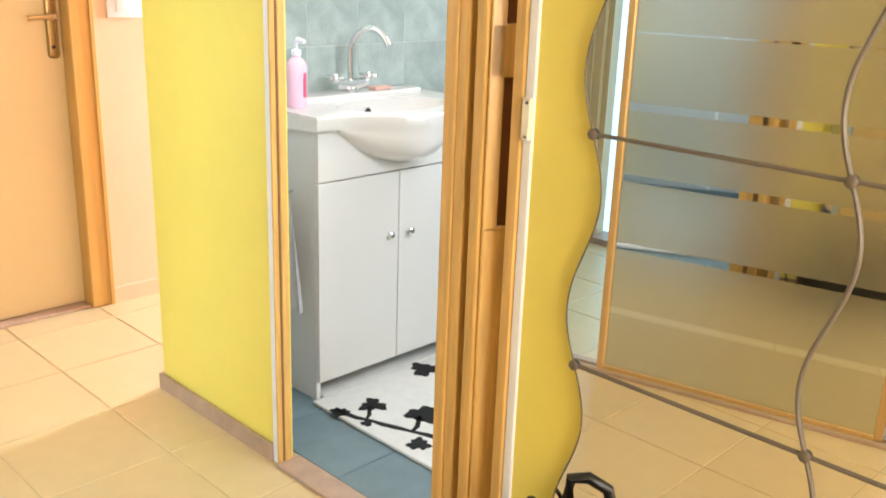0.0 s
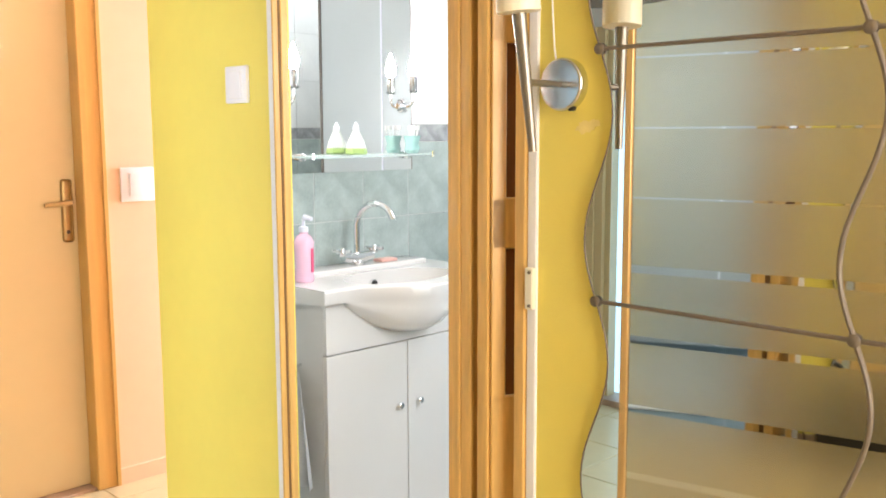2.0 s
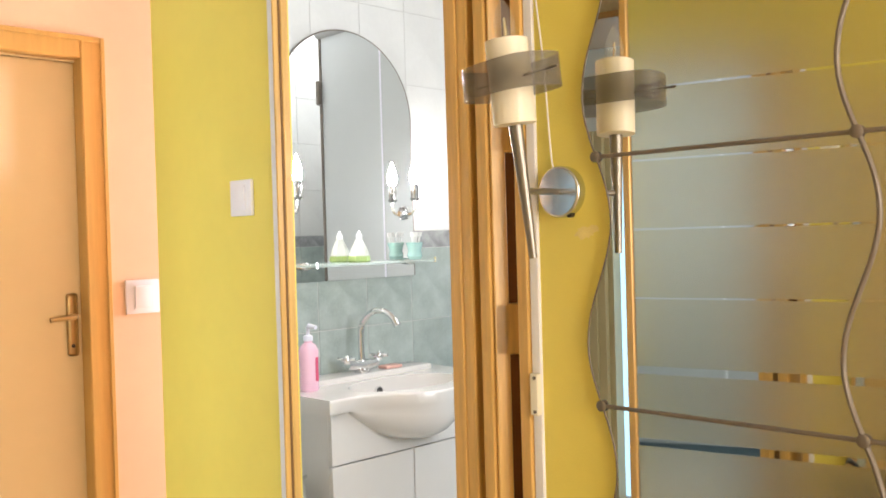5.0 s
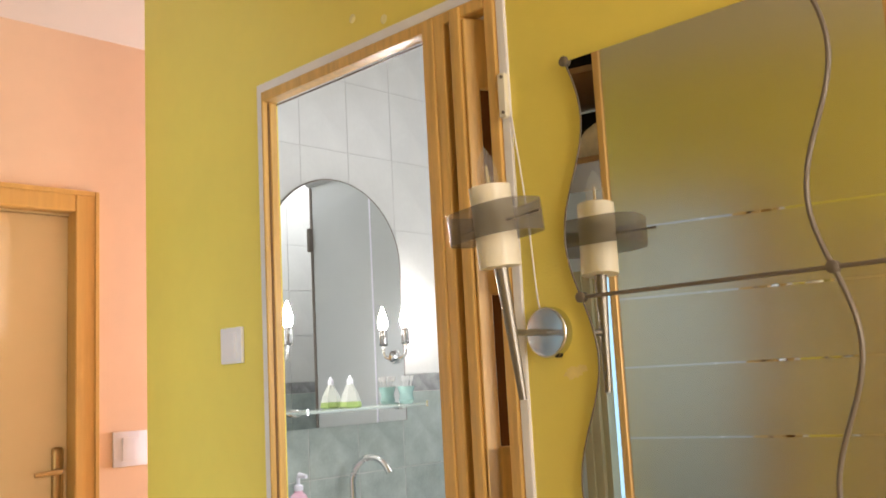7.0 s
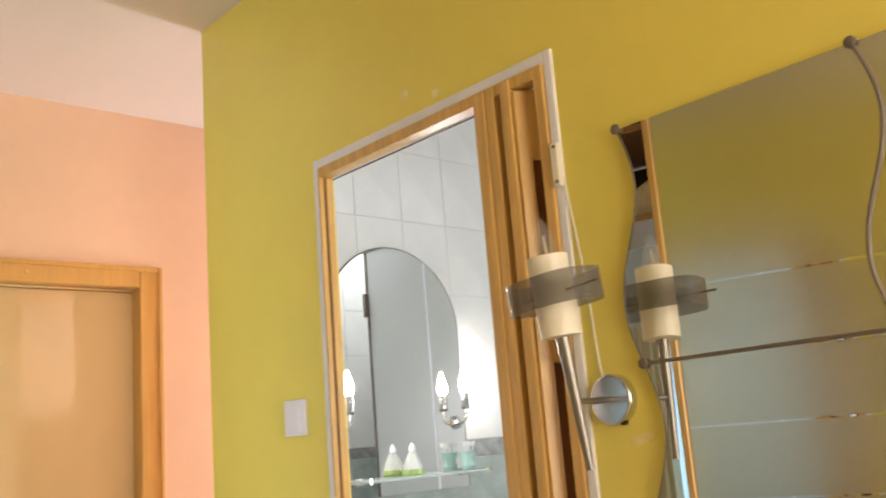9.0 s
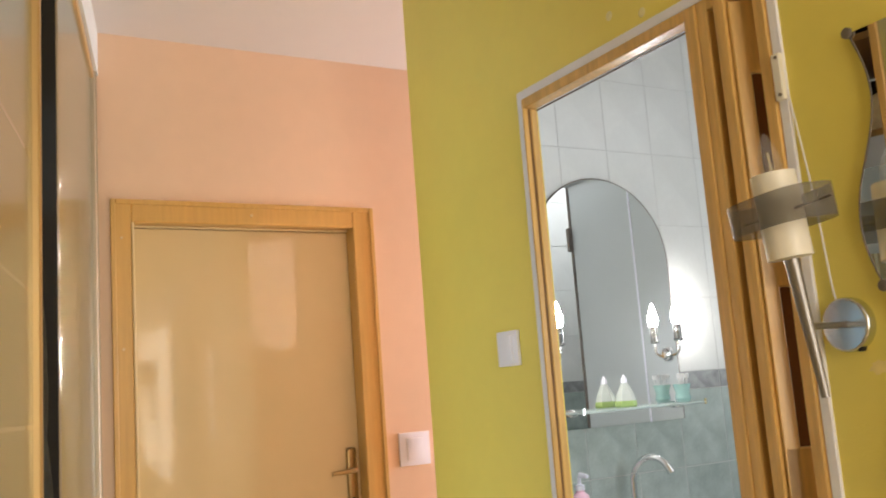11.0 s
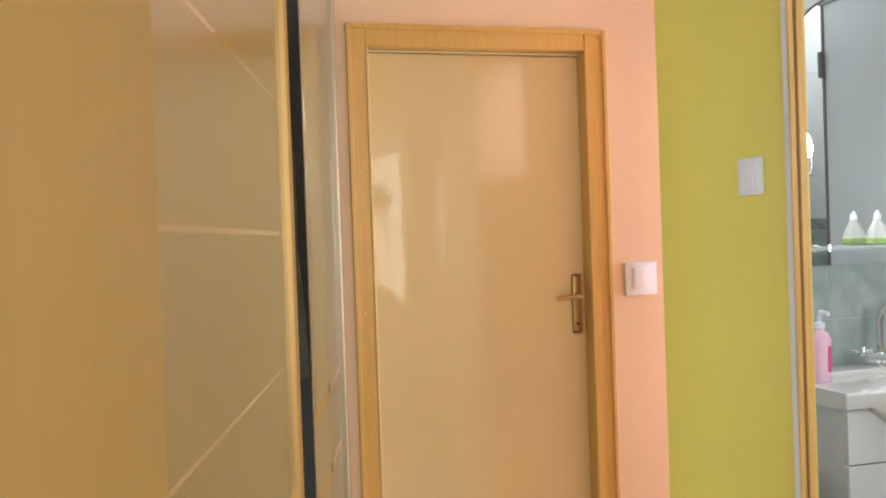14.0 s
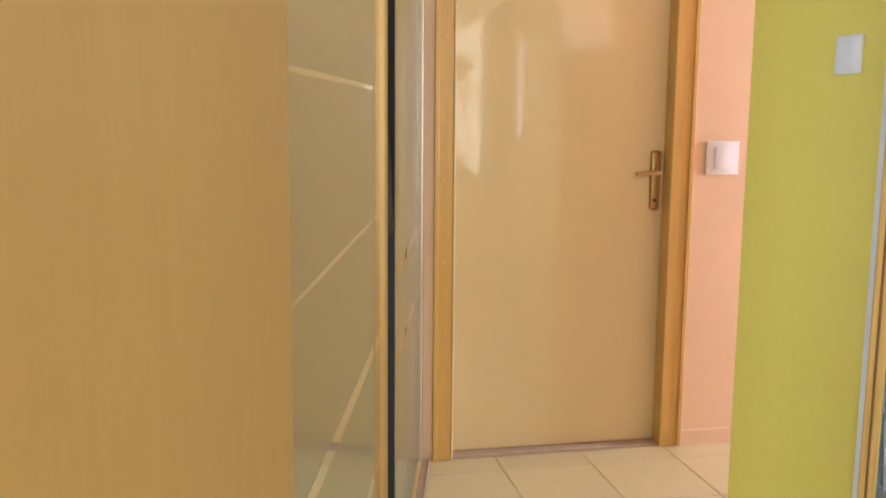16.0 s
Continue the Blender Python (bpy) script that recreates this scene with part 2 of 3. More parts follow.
def part(name, bm, material, parent=None, label="", smooth=False, m=None):
    me = bpy.data.meshes.new(name)
    bmesh.ops.recalc_face_normals(bm, faces=bm.faces[:])
    bm.to_mesh(me)
    bm.free()
    me.materials.append(material)
    if smooth:
        for p in me.polygons:
            p.use_smooth = True
        me.set_sharp_from_angle(angle=radians(38))
    ob = new(name, me)
    if m is not None:
        ob.matrix_basis = m
    if parent is not None:
        ob.parent = parent
    if label:
        tagged(ob, label)
    return ob


def thing(name, label, category, at=(0, 0, 0), group="", kind="", rz=0.0):
    ob = new(name)
    ob.empty_display_size = 0.05
    ob.matrix_basis = pose(*at, 0, 0, rz)
    return tagged(ob, label, category, group, kind)


def wall_piece(name, boxes, material, label, category="wall"):
    bm = bmesh.new()
    for b in boxes:
        bm_box(*b, bm=bm)
    return tagged(part(name, bm, material), label, category, kind="structure")


# ---- structure ----
H = 2.664
floor = wall_piece("floor", [(-1.10, 4.4, -2.5, 3.1, -0.10, -0.0030)], M_GROUT, "brown grout bed under the cream floor tiles", "floor")
ceiling = wall_piece("ceiling", [(-1.10, 4.4, -2.5, 3.1, H, H + 0.1)], M_CEIL, "plain matt white painted ceiling", "ceiling")
wall_north = wall_piece("wall_north", [(0.0, 0.593, 0.0, 0.05, 0, H), (1.397, 4.3, 0.0, 0.05, 0, H), (0.593, 1.397, 0.0, 0.05, 2.065, H)],
                        M_YELLOW, "smooth yellow painted hall wall around the bathroom doorway")
wall_west = wall_piece("wall_west", [(-1.04, -0.79, -2.5, -0.764, 0, H), (-1.04, -0.79, 0.219, 3.0, 0, H), (-1.04, -0.79, -0.764, 0.219, 2.064, H), (-1.10, -1.04, -2.5, 3.0, 0, H)],
                       M_PEACH, "peach painted wall around the cream door")
wall_passage = wall_piece("wall_passage", [(-0.004, 0.10, 0.05, 3.0, 0, H), (-0.002, 0.10, 0.004, 0.05, 0, H)], M_PEACH, "peach painted side of the passage wall")
wall_passage_end = wall_piece("wall_passage_end", [(-1.10, 4.3, 3.0, 3.1, 0, H)], M_WHITE_PAINT, "plain white wall at the passage end")
wall_east = wall_piece("wall_east", [(4.3, 4.4, -2.5, 3.1, 0, H)], M_WHITE_PAINT, "plain white wall closing the hall")
wall_south = wall_piece("wall_south", [(-1.04, -0.22, -2.5, -2.4, 0, H), (0.30, 4.3, -2.5, -2.4, 0, H), (-0.22, 0.30, -2.5, -2.4, 1.80, H)],
                        M_WHITE_PAINT, "white wall of the bright back room with a doorway")
backdrop = wall_piece("backdrop", [(-1.6, 1.2, -3.30, -3.28, -0.4, 3.0)], M_SKY, "pale blue daylight outside the doorway", "backdrop")
trim = wall_piece("trim", [(-0.22, 0.30, -2.5, -2.36, 0, 0.03)], M_BASE, "brown wooden threshold of the bright doorway", "threshold")
trim_jamb = wall_piece("trim_jamb", [(-0.22, -0.175, -2.5, -2.375, 0.03, 1.80), (-0.175, -0.13, -2.47, -2.385, 0.03, 1.80), (-0.13, -0.098, -2.47, -2.41, 0.03, 1.80)], M_DOOR, "cream jamb of the bright doorway", "door frame")
baseboard = wall_piece("baseboard", [(-0.012, 0.582, -0.012, -0.002, 0, 0.05), (-0.012, -0.003, -0.002, 2.9, 0, 0.05), (1.400, 4.3, -0.012, -0.002, 0, 0.05)], M_BASE, "low brown skirting along the yellow wall", "skirting")
baseboard_west = wall_piece("baseboard_west", [(-0.790, -0.778, 0.222, 2.9, 0, 0.06)], M_PEACH, "low peach skirting under the light switch", "skirting")


# ---- cream interior door in the peach wall ----
def interior_door():
    d = thing("door_1", "closed cream door in a beech frame with brass handle", "door", (-0.80, -0.285, 0), kind="structure")
    part("door_frame", bm_box(-0.24, 0.022, -0.479, -0.412, 0, 2.064, 0.004), M_BEECH, d, "honey-coloured beech frame")
    part("door_frame", bm_box(-0.24, 0.022, 0.420, 0.504, 0, 2.064, 0.004), M_BEECH, d)
    part("door_frame", bm_box(-0.24, 0.0205, -0.4125, 0.4205, 1.987, 2.064, 0.004), M_BEECH, d)
    part("frame_lip", bm_box(0.0222, 0.028, 0.490, 0.506, 0, 2.066, 0.002), M_BEECH, d)
    part("frame_lip", bm_box(0.0222, 0.028, -0.481, -0.465, 0, 2.066, 0.002), M_BEECH, d)
    part("frame_lip", bm_box(0.0222, 0.028, -0.4645, 0.4895, 2.048, 2.066, 0.002), M_BEECH, d)
    part("stop_bead", bm_box(-0.044, 0.0225, -0.4115, -0.403, 0, 1.986, 0.002), M_DOOR, d, "pale bead beside the hinges")
    part("top_bead", bm_box(-0.044, -0.030, -0.402, 0.4195, 1.978, 1.9865, 0.002), M_DOOR, d)
    part("leaf", bm_box(-0.083, -0.045, -0.402, 0.4195, 0.012, 1.977, 0.003, 2), M_DOOR, d)
    h = part("handle_plate", bm_box(-0.0455, -0.037, 0.364, 0.402, 0.925, 1.151, 0.014, 3), M_BRASS, d, "aged brass handle plate", True)
    part("lever", bm_tube([(-0.037, 0.383, 1.069), (0.002, 0.383, 1.069), (0.012, 0.374, 1.069), (0.014, 0.332, 1.067), (0.012, 0.285, 1.064)], [0.009, 0.009, 0.010, 0.009, 0.008], 12), M_BRASS, h, "", True)
    part("keyhole", bm_cyl((-0.038, 0.383, 0.962), (-0.035, 0.383, 0.962), 0.007, n=12), M_BLACK, h, "dark keyhole")
    part("door_sill", bm_box(-0.10, 0.010, -0.41, 0.42, 0.0, 0.010, 0.002), M_BASE, d, "thin brown door sill")
    for z in (0.75, 1.05, 1.55, 1.93):
        part("screw_cap", bm_cyl((0.021, -0.445, z), (0.025, -0.445, z), 0.005, n=10), M_DOOR, d, "pale plastic screw cap")
    part("screw_cap", bm_cyl((0.020, 0.015, 2.022), (0.0245, 0.015, 2.022), 0.006, n=10), M_DOOR, d)
    return d


interior_door()


def wall_switch(name, label, at, rz, w, h, rocker, proud):
    s = thing(name, label, "light switch", at, rz=rz)
    part("back_plate", bm_box(-w / 2, w / 2, -proud, 0, -h / 2, h / 2, 0.003, 2), M_PLASTIC, s, "", True)
    r = rocker
    k = part("rocker", bm_box(-r / 2, r / 2, -proud - 0.006, -proud + 0.001, -r * 0.62, r * 0.62, 0.002, 2), M_PLASTIC, s, "", True)
    k.matrix_basis = pose(0, 0, 0, 2.5, 0, 0)
    part("seam", bm_box(-r / 2 - 0.003, r / 2 + 0.003, -proud - 0.0012, -proud + 0.0005, -r * 0.66, r * 0.66), M_CASING, s)
    return s


wall_switch("light_switch", "square white light switch on the yellow wall", (0.451, -0.0005, 1.428), 0, 0.094, 0.090, 0.052, 0.010)
wall_switch("light_switch", "large white light switch beside the cream door", (-0.7895, 0.342, 1.125), 90, 0.132, 0.126, 0.066, 0.009)


# ---- bathroom doorway: frame, casing and folding door ----
def bathroom_doorway():
    f = thing("door_2", "pine doorway frame edged with white plaster strip", "door frame", (1.0, 0.0, 0), kind="structure")
    b = lambda n, x0, x1, y0, y1, z0, z1, m, lab="": part(n, bm_box(x0 - 1.0, x1 - 1.0, y0, y1, z0, z1, 0.002), m, f, lab)
    b("edge_strip", 0.583, 0.609, -0.006, 0.018, 0, 2.068, M_CASING, "rough white plaster edge")
    b("edge_strip", 1.377, 1.398, -0.006, 0.05, 0, 2.068, M_CASING)
    b("edge_strip", 0.6065, 1.3765, -0.006, 0.05, 2.044, 2.068, M_CASING)
    b("jamb", 0.6095, 0.6165, -0.012, 0.030, 0, 2.043, M_PINE, "golden pine jamb")
    b("jamb", 1.352, 1.376, -0.012, 0.055, 0, 2.043, M_PINE, "golden pine jamb")
    # thin dark strip puts a recess's shade into the jamb's colour
    b("groove_strip", 0.6166, 0.6190, 0.002, 0.028, 0, 2.0175, M_SHELF, "dark brown strip drawn for the shade of a jamb recess")
    b("bead", 0.6191, 0.6225, 0.006, 0.026, 0, 2.0175, M_PINE)
    b("head", 0.617, 1.3515, -0.012, 0.025, 2.018, 2.043, M_PINE)
    b("rail", 0.617, 1.351, 0.0255, 0.031, 2.0135, 2.0178, M_NICKEL, "dull metal top rail")
    b("sill", 0.617, 1.3515, -0.02, 0.055, 0, 0.012, M_BASE, "worn brown threshold board")
    return f


bathroom_doorway()


def folding_door():
    d = thing("folding_door", "golden pine folding door pushed together in the doorway", "folding door", (1.262, 0.04, 0.015))
    # closed leaves stand edge to edge, square to the wall
    for x, half, y0, y1 in ((-0.0590, 0.0150, -0.057, 0.10), (-0.0305, 0.0130, -0.054, 0.10), (0.0165, 0.0130, -0.058, 0.02)):
        part("leaf", bm_box(x - half, x + half, y0, y1, 0.0, 2.024, 0.004, 2), M_PINE, d)
    # brown strips drawn for the dark seams between the leaves
    for x, half, y0 in ((-0.0438, 0.0012, -0.042), (-0.0070, 0.0100, -0.030)):
        part("seam_strip", bm_box(x - half, x + half, y0, 0.09, 0.01, 1.990), M_SHELF, d, "brown strip in the seam between two leaves")
    # last leaf stands at a slant and shows its panes
    leaf = part("pane_leaf", bm_box(-0.012, 0.012, -0.07, 0.07, 0.0, 0.80, 0.003), M_PINE, d, "slanted leaf with three brown panes")
    m = pose(0.064, 0.012, 0, 0, 0, -32)
    leaf.matrix_basis = m
    for z0, z1 in ((1.08, 1.175), (1.455, 1.55), (1.855, 1.999)):
        part("cross_bar", bm_box(-0.012, 0.012, -0.07, 0.07, z0, z1, 0.003), M_PINE, leaf)
    for y0, y1 in ((-0.07, -0.042), (0.042, 0.07)):
        part("stile", bm_box(-0.012, 0.012, y0, y1, 0.79, 1.86, 0.002), M_PINE, leaf)
    for z0, z1 in ((0.80, 1.08), (1.175, 1.455), (1.55, 1.855)):
        part("pane", bm_box(-0.003, 0.003, -0.043, 0.043, z0 - 0.004, z1 + 0.004), M_BROWN_GLASS, leaf)
    return d


folding_door()


def latch(z0, z1):
    t = thing("door_catch", "small white plastic door catch on the frame edge", "door catch", (1.390, -0.006, z0))
    part("housing", bm_box(-0.009, 0.009, -0.012, 0, 0, z1 - z0, 0.002), M_SHADE, t)
    part("screw", bm_cyl((0.004, -0.016, (z1 - z0) * 0.9), (0.004, -0.013, (z1 - z0) * 0.9), 0.003, n=8), M_STEEL, t)
    part("screw", bm_cyl((0.004, -0.016, (z1 - z0) * 0.1), (0.004, -0.013, (z1 - z0) * 0.1), 0.003, n=8), M_STEEL, t)


latch(0.995, 1.07)
latch(1.79, 1.875)


# ---- wavy wall mirror ----
def wave(z):
    return 0.026 * math.sin(2 * math.pi * (1.857 - z) / 0.415)


MX, MZ = (1.534, 1.958, 2.382), (1.857, 1.443, 1.028, 0.613, 0.198)
MIRROR_TURN = 0.0


def wall_mirror():
    t = thing("wall_mirror", "large frameless wall mirror with wavy edge and steel clips", "mirror", (MX[0], -0.012, 0), rz=MIRROR_TURN)
    zs = np.linspace(MZ[-1], MZ[0], 90)
    left = [(wave(z), 0, z) for z in zs]
    right = [(MX[2] - MX[0] + wave(z), 0, z) for z in zs[::-1]]
    part("glass", bm_outline(left + right, (0, 0.004, 0)), M_MIRROR, t)
    edge = [(wave(z) - 0.001, 0.001, z) for z in zs]
    part("edge_line", bm_tube(edge, 0.0022, 6), M_STEEL, t, "thin dark polished edge", True)
    for i in (1,):
        pts = [(MX[i] - MX[0] + wave(z), -0.0012, z) for z in zs]
        part("wavy_wire", bm_tube(pts, 0.0036, 8), M_STEEL, t, "grey wavy steel wire", True)
    for z in MZ[1:4]:
        part("straight_wire", bm_tube([(wave(z), -0.0012, z), (MX[2] - MX[0] + wave(z), -0.0012, z)], 0.0034, 8), M_STEEL, t, "", True)
    for i in range(3):
        for z in MZ:
            c = (MX[i] - MX[0] + wave(z), -0.004, z)
            part("clip", bm_lathe(c, [(0.0095, -0.002), (0.0095, 0.0015), (0.0070, 0.0035), (0.0025, 0.0042)], 14, axis="-Y"), M_STEEL, t, "round grey mirror clip", True)
    return t


wall_mirror()


# ---- wall lamp ----
def wall_lamp():
    t = thing("wall_lamp", "chrome wall lamp with cream glass shade and smoky band", "wall lamp", (1.456, 0, 1.389))
    part("wall_disc", bm_lathe((0, 0, 0), [(0.0445, 0.0), (0.0445, 0.015), (0.0430, 0.0178), (0.0405, 0.019), (0.0395, 0.0191), (0.004, 0.0194)], 40, axis="-Y"), M_DISC, t, "satin chrome disc", True)
    part("disc_screw", bm_lathe((0.0185, -0.004, -0.0390), [(0.006, 0), (0.006, 0.010), (0.002, 0.012)], 10, axis="-Y"), M_BLACK, t, "", True)
    part("arm", bm_tube([(0, -0.018, 0), (0.028, -0.142, -0.002)], 0.0055, 10), M_NICKEL, t, "", True)
    part("stem", bm_cyl((0.035, -0.131, -0.110), (0.022, -0.152, 0.110), 0.0065, 0.0120, 18), M_NICKEL, t, "tapered dull nickel stem", True)
    c = Vector((0.0222, -0.1515, 0.103))
    axis = Vector((-0.045, -0.075, 1)).normalized()
    q = axis.to_track_quat("Z", "Y").to_matrix().to_4x4()
    m = Matrix.Translation(c) @ q
    sh = part("shade", bm_lathe((0, 0, 0), [(0.013, 0.0), (0.0345, 0.002), (0.0345, 0.136), (0.032, 0.136), (0.032, 0.01), (0.011, 0.008)], 32), M_SHADE, t, "cream frosted glass shade", True)
    sh.matrix_basis = m
    bulb = part("bulb", bm_lathe((0, 0, 0), [(0.012, 0.125), (0.0175, 0.147), (0.0175, 0.164), (0.012, 0.184), (0.004, 0.199), (0.001, 0.204)], 18), M_BULB_OFF, t, "unlit clear candle bulb", True)
    bulb.matrix_basis = m
    fil = part("filament_post", bm_cyl((0, 0, 0.12), (0, 0, 0.172), 0.004, 0.002, 10), M_CHROME, t)
    fil.matrix_basis = m
    # smoky translucent oval band round the shade
    bm = bmesh.new()
    n = 48
    pr = []
    for k in range(n):
        a = 2 * math.pi * k / n
        ca, sa = math.cos(a), math.sin(a)
        pr.append((0.091 * math.copysign(abs(ca) ** 0.68, ca), 0.054 * math.copysign(abs(sa) ** 0.68, sa)))
    rows = [[bm.verts.new((x * f, y * f, z)) for x, y in pr] for f, z in ((1, 0.049), (1, 0.101), (0.975, 0.101), (0.975, 0.049))]
    for a, b in zip(rows, rows[1:] + rows[:1]):
        for k in range(n):
            j = (k + 1) % n
            bm.faces.new((a[k], a[j], b[j], b[k]))
    band = part("band", bm, M_BAND, t, "smoky translucent oval band")
    band.matrix_basis = m @ pose(0, 0, 0, 0, 0, 20)
    pin = part("cross_pin", bm_cyl((-0.096, 0, 0.074), (0.114, 0, 0.074), 0.0022, n=8), M_STEEL, t)
    pin.matrix_basis = m @ pose(0, 0, 0, 0, 0, 20)
    return t


wall_lamp()


def filler_patch(x, z):
    ob = part("filler_patch", bm_lathe((x, -0.0005, z), [(0.011, 0), (0.010, 0.0006), (0.004, 0.001)], 12, axis="-Y"), mat("pale_filler", (0.84, 0.76, 0.38), 0.7, vary=0.2, scale=60), None, "", True)
    tagged(ob, "small pale filled hole in the yellow wall", "wall patch", kind="structure")


def scuff():
    rnd = random.Random(5)
    pts = []
    for k in range(28):
        a = 2 * math.pi * k / 28
        r = 1 + rnd.uniform(-0.25, 0.25)
        pts.append((1.500 + 0.024 * r * math.cos(a), -0.0003, 1.318 + (0.010 * math.sin(a) + 0.004 * math.cos(a)) * r))
    ob = part("scuff_mark", bm_outline(pts, (0, -0.0005, 0)), mat("pale_scuff", (0.86, 0.72, 0.26), 0.6, vary=0.12, scale=40))
    tagged(ob, "pale scuffed patch of paint below the wall lamp", "wall patch", kind="structure")


scuff()
filler_patch(0.956, 2.126)
filler_patch(1.059, 2.092)


def lamp_cable():
    pts = []
    for k in range(30):
        s = k / 29
        pts.append((1.437 - 0.045 * s ** 0.7 + 0.006 * math.sin(s * 5), -0.005, 1.43 + 0.52 * s))
    ob = part("lamp_cable", bm_tube(pts, 0.0016, 6), M_CASING, None, "", True)
    tagged(ob, "thin white cable running up the yellow wall", "cable")


lamp_cable()


# ---- sliding doors of the slanted partition ----
SL = -13.0
partition = Matrix.Translation((-0.79, -0.800, 0)) @ pose(0, 0, 0, 0, 0, SL)


def sliding_thing(name, label, category, s, y, **k):
    ob = thing(name, label, category, **k)
    ob.matrix_basis = partition @ pose(s, y, 0)
    return ob


STRIPES = ((1.752, 0.007), (1.533, 0.006), (1.322, 0.006), (1.110, 0.006), (0.889, 0.024), (0.667, 0.024), (0.445, 0.024), (0.225, 0.022))


def sliding_door(s0, s1, y, label, hgt=2.50, stripes=STRIPES, front=-0.002, near=M_GOLD, far=M_GOLD, lips=(), seal=False):
    w = s1 - s0
    d = sliding_thing("sliding_door", label, "sliding door", s0, y)
    p = q = 0.024
    part("edge_profile", bm_box(0, p, -0.034, 0, 0.012, hgt, 0.003), near, d, "upright edge profile")
    part("edge_profile", bm_box(w - q, w, -0.034, front, 0.012, hgt, 0.002), far, d)
    part("bottom_profile", bm_box(p, w - q, -0.030, -0.003, 0.012, 0.028, 0.002), M_GOLD, d)
    part("top_profile", bm_box(p, w - q, -0.030, -0.003, hgt - 0.03, hgt, 0.002), M_GOLD, d)
    for side, lw, y1, m in lips:
        part("profile_lip", bm_box(side * (w - lw), side * (w - lw) + lw, front + 0.0005, front + y1 + 0.002, 0.012, hgt), m, d, "thin raised profile lip")
    if seal:
        part("edge_seal", bm_box(w + 0.0005, w + 0.004, -0.034, front - 0.0005, 0.012, hgt), M_DARK, d, "black rubber edge seal")
    z = 0.028
    for zc, h in sorted(stripes):
        part("frosted_field", bm_box(p, w - q, -0.018, -0.012, z, zc - h / 2), M_FROST, d)
        part("clear_stripe", bm_box(p, w - q, -0.018, -0.0118, zc - h / 2, zc + h / 2), M_STRIPE, d, "clear mirror stripe")
        z = zc + h / 2
    part("frosted_field", bm_box(p, w - q, -0.018, -0.012, z, hgt - 0.03), M_FROST, d)
    return d


sliding_door(1.645, 2.525, 0.022, "frosted mirror sliding door with clear stripes and gold profiles", front=-0.010)
sliding_door(0.05, 1.19, -0.002, "wide frosted mirror sliding door beside the cream door", stripes=STRIPES[4:6], near=M_PALE, far=M_PROFILE, seal=True,
             lips=((1, 0.0025, 0.002, M_PALE), (0, 0.006, 0.004, M_PALE)))


def board_door():
    d = sliding_thing("board_door", "brown wooden board sliding door with plain face", "sliding door", 2.565, 0.036)
    part("board", bm_box(0.0, 1.5, -0.030, -0.004, 0.012, 2.50, 0.003, 2), M_PANEL, d)
    return d


board_door()


def track(name, z0, z1, label, mat_):
    ob = part(name, bm_box(0.0, 5.1, -0.05, 0.030, z0, z1, 0.002), mat_)
    ob.matrix_basis = partition
    return tagged(ob, label, "track", kind="structure")


track("floor_track", 0.0, 0.010, "low brown floor track of the sliding doors", M_BASE)
for y0 in (-0.012, 0.022):
    rail = part("track_rail", bm_box(0.03, 5.1, y0, y0 + 0.006, 0.0102, 0.016, 0.001), M_PALE)
    rail.matrix_basis = partition
    tagged(rail, "thin pale metal rail of the floor track", "track", kind="structure")
fascia = part("wall_fascia", bm_box(0.0, 5.1, -0.10, 0.004, 2.505, H), M_WHITE_PAINT)
fascia.matrix_basis = partition
tagged(fascia, "plain wall strip above the sliding doors", "wall", kind="structure")


def storage_shelf(z, label):
    ob = sliding_thing("storage_shelf", label, "shelf", 1.0, -0.06)
    part("board", bm_box(0, 1.3, -0.45, 0.0, z, z + 0.022, 0.002), M_SHELF, ob)
    part("support", bm_box(0, 0.022, -0.45, 0.0, z + 0.0225, z + 0.30, 0.002), M_SHELF, ob)
    part("back_board", bm_box(0.0225, 1.3, -0.45, -0.435, z + 0.0225, z + 0.30, 0.002), M_DARK, ob)


storage_shelf(2.00, "brown overhead storage shelf behind the sliding doors")
storage_shelf(2.31, "brown upper storage shelf with a dark back")


def hanging_coat():
    ob = sliding_thing("hanging_coat", "grey cloth coat hanging behind the sliding door", "coat", 1.262, -0.098)
    bm = bmesh.new()
    n, rows = 28, 12
    grid = []
    for j in range(rows + 1):
        z = 1.02 + 0.75 * j / rows
        ring = []
        for k in range(n):
            a = 2 * math.pi * k / n
            r = 1 + 0.16 * math.sin(5 * a + 0.6 * j) * (1 - j / rows * 0.5)
            wx = 0.06 * (1 - 0.35 * (j / rows) ** 3)
            ring.append(bm.verts.new((wx * r * math.cos(a), 0.085 * r * math.sin(a) * (1 - 0.5 * (j / rows) ** 3), z)))
        grid.append(ring)
    for a, b in zip(grid, grid[1:]):
        for k in range(n):
            bm.faces.new((a[k], a[(k + 1) % n], b[(k + 1) % n], b[k]))
    bm.faces.new(grid[-1])
    bm.faces.new(grid[0][::-1])
    part("cloth", bm, M_COAT, ob, "", True)
    part("hanger_hook", bm_tube([(0, 0, 1.76), (0, 0, 1.90), (0.015, 0, 1.915), (0.03, 0, 1.90)], 0.003, 8), M_STEEL, ob)
    part("rail", bm_tube([(-0.50, 0, 1.885), (0.09, 0, 1.885)], 0.012, 12), M_CHROME, ob)


hanging_coat()


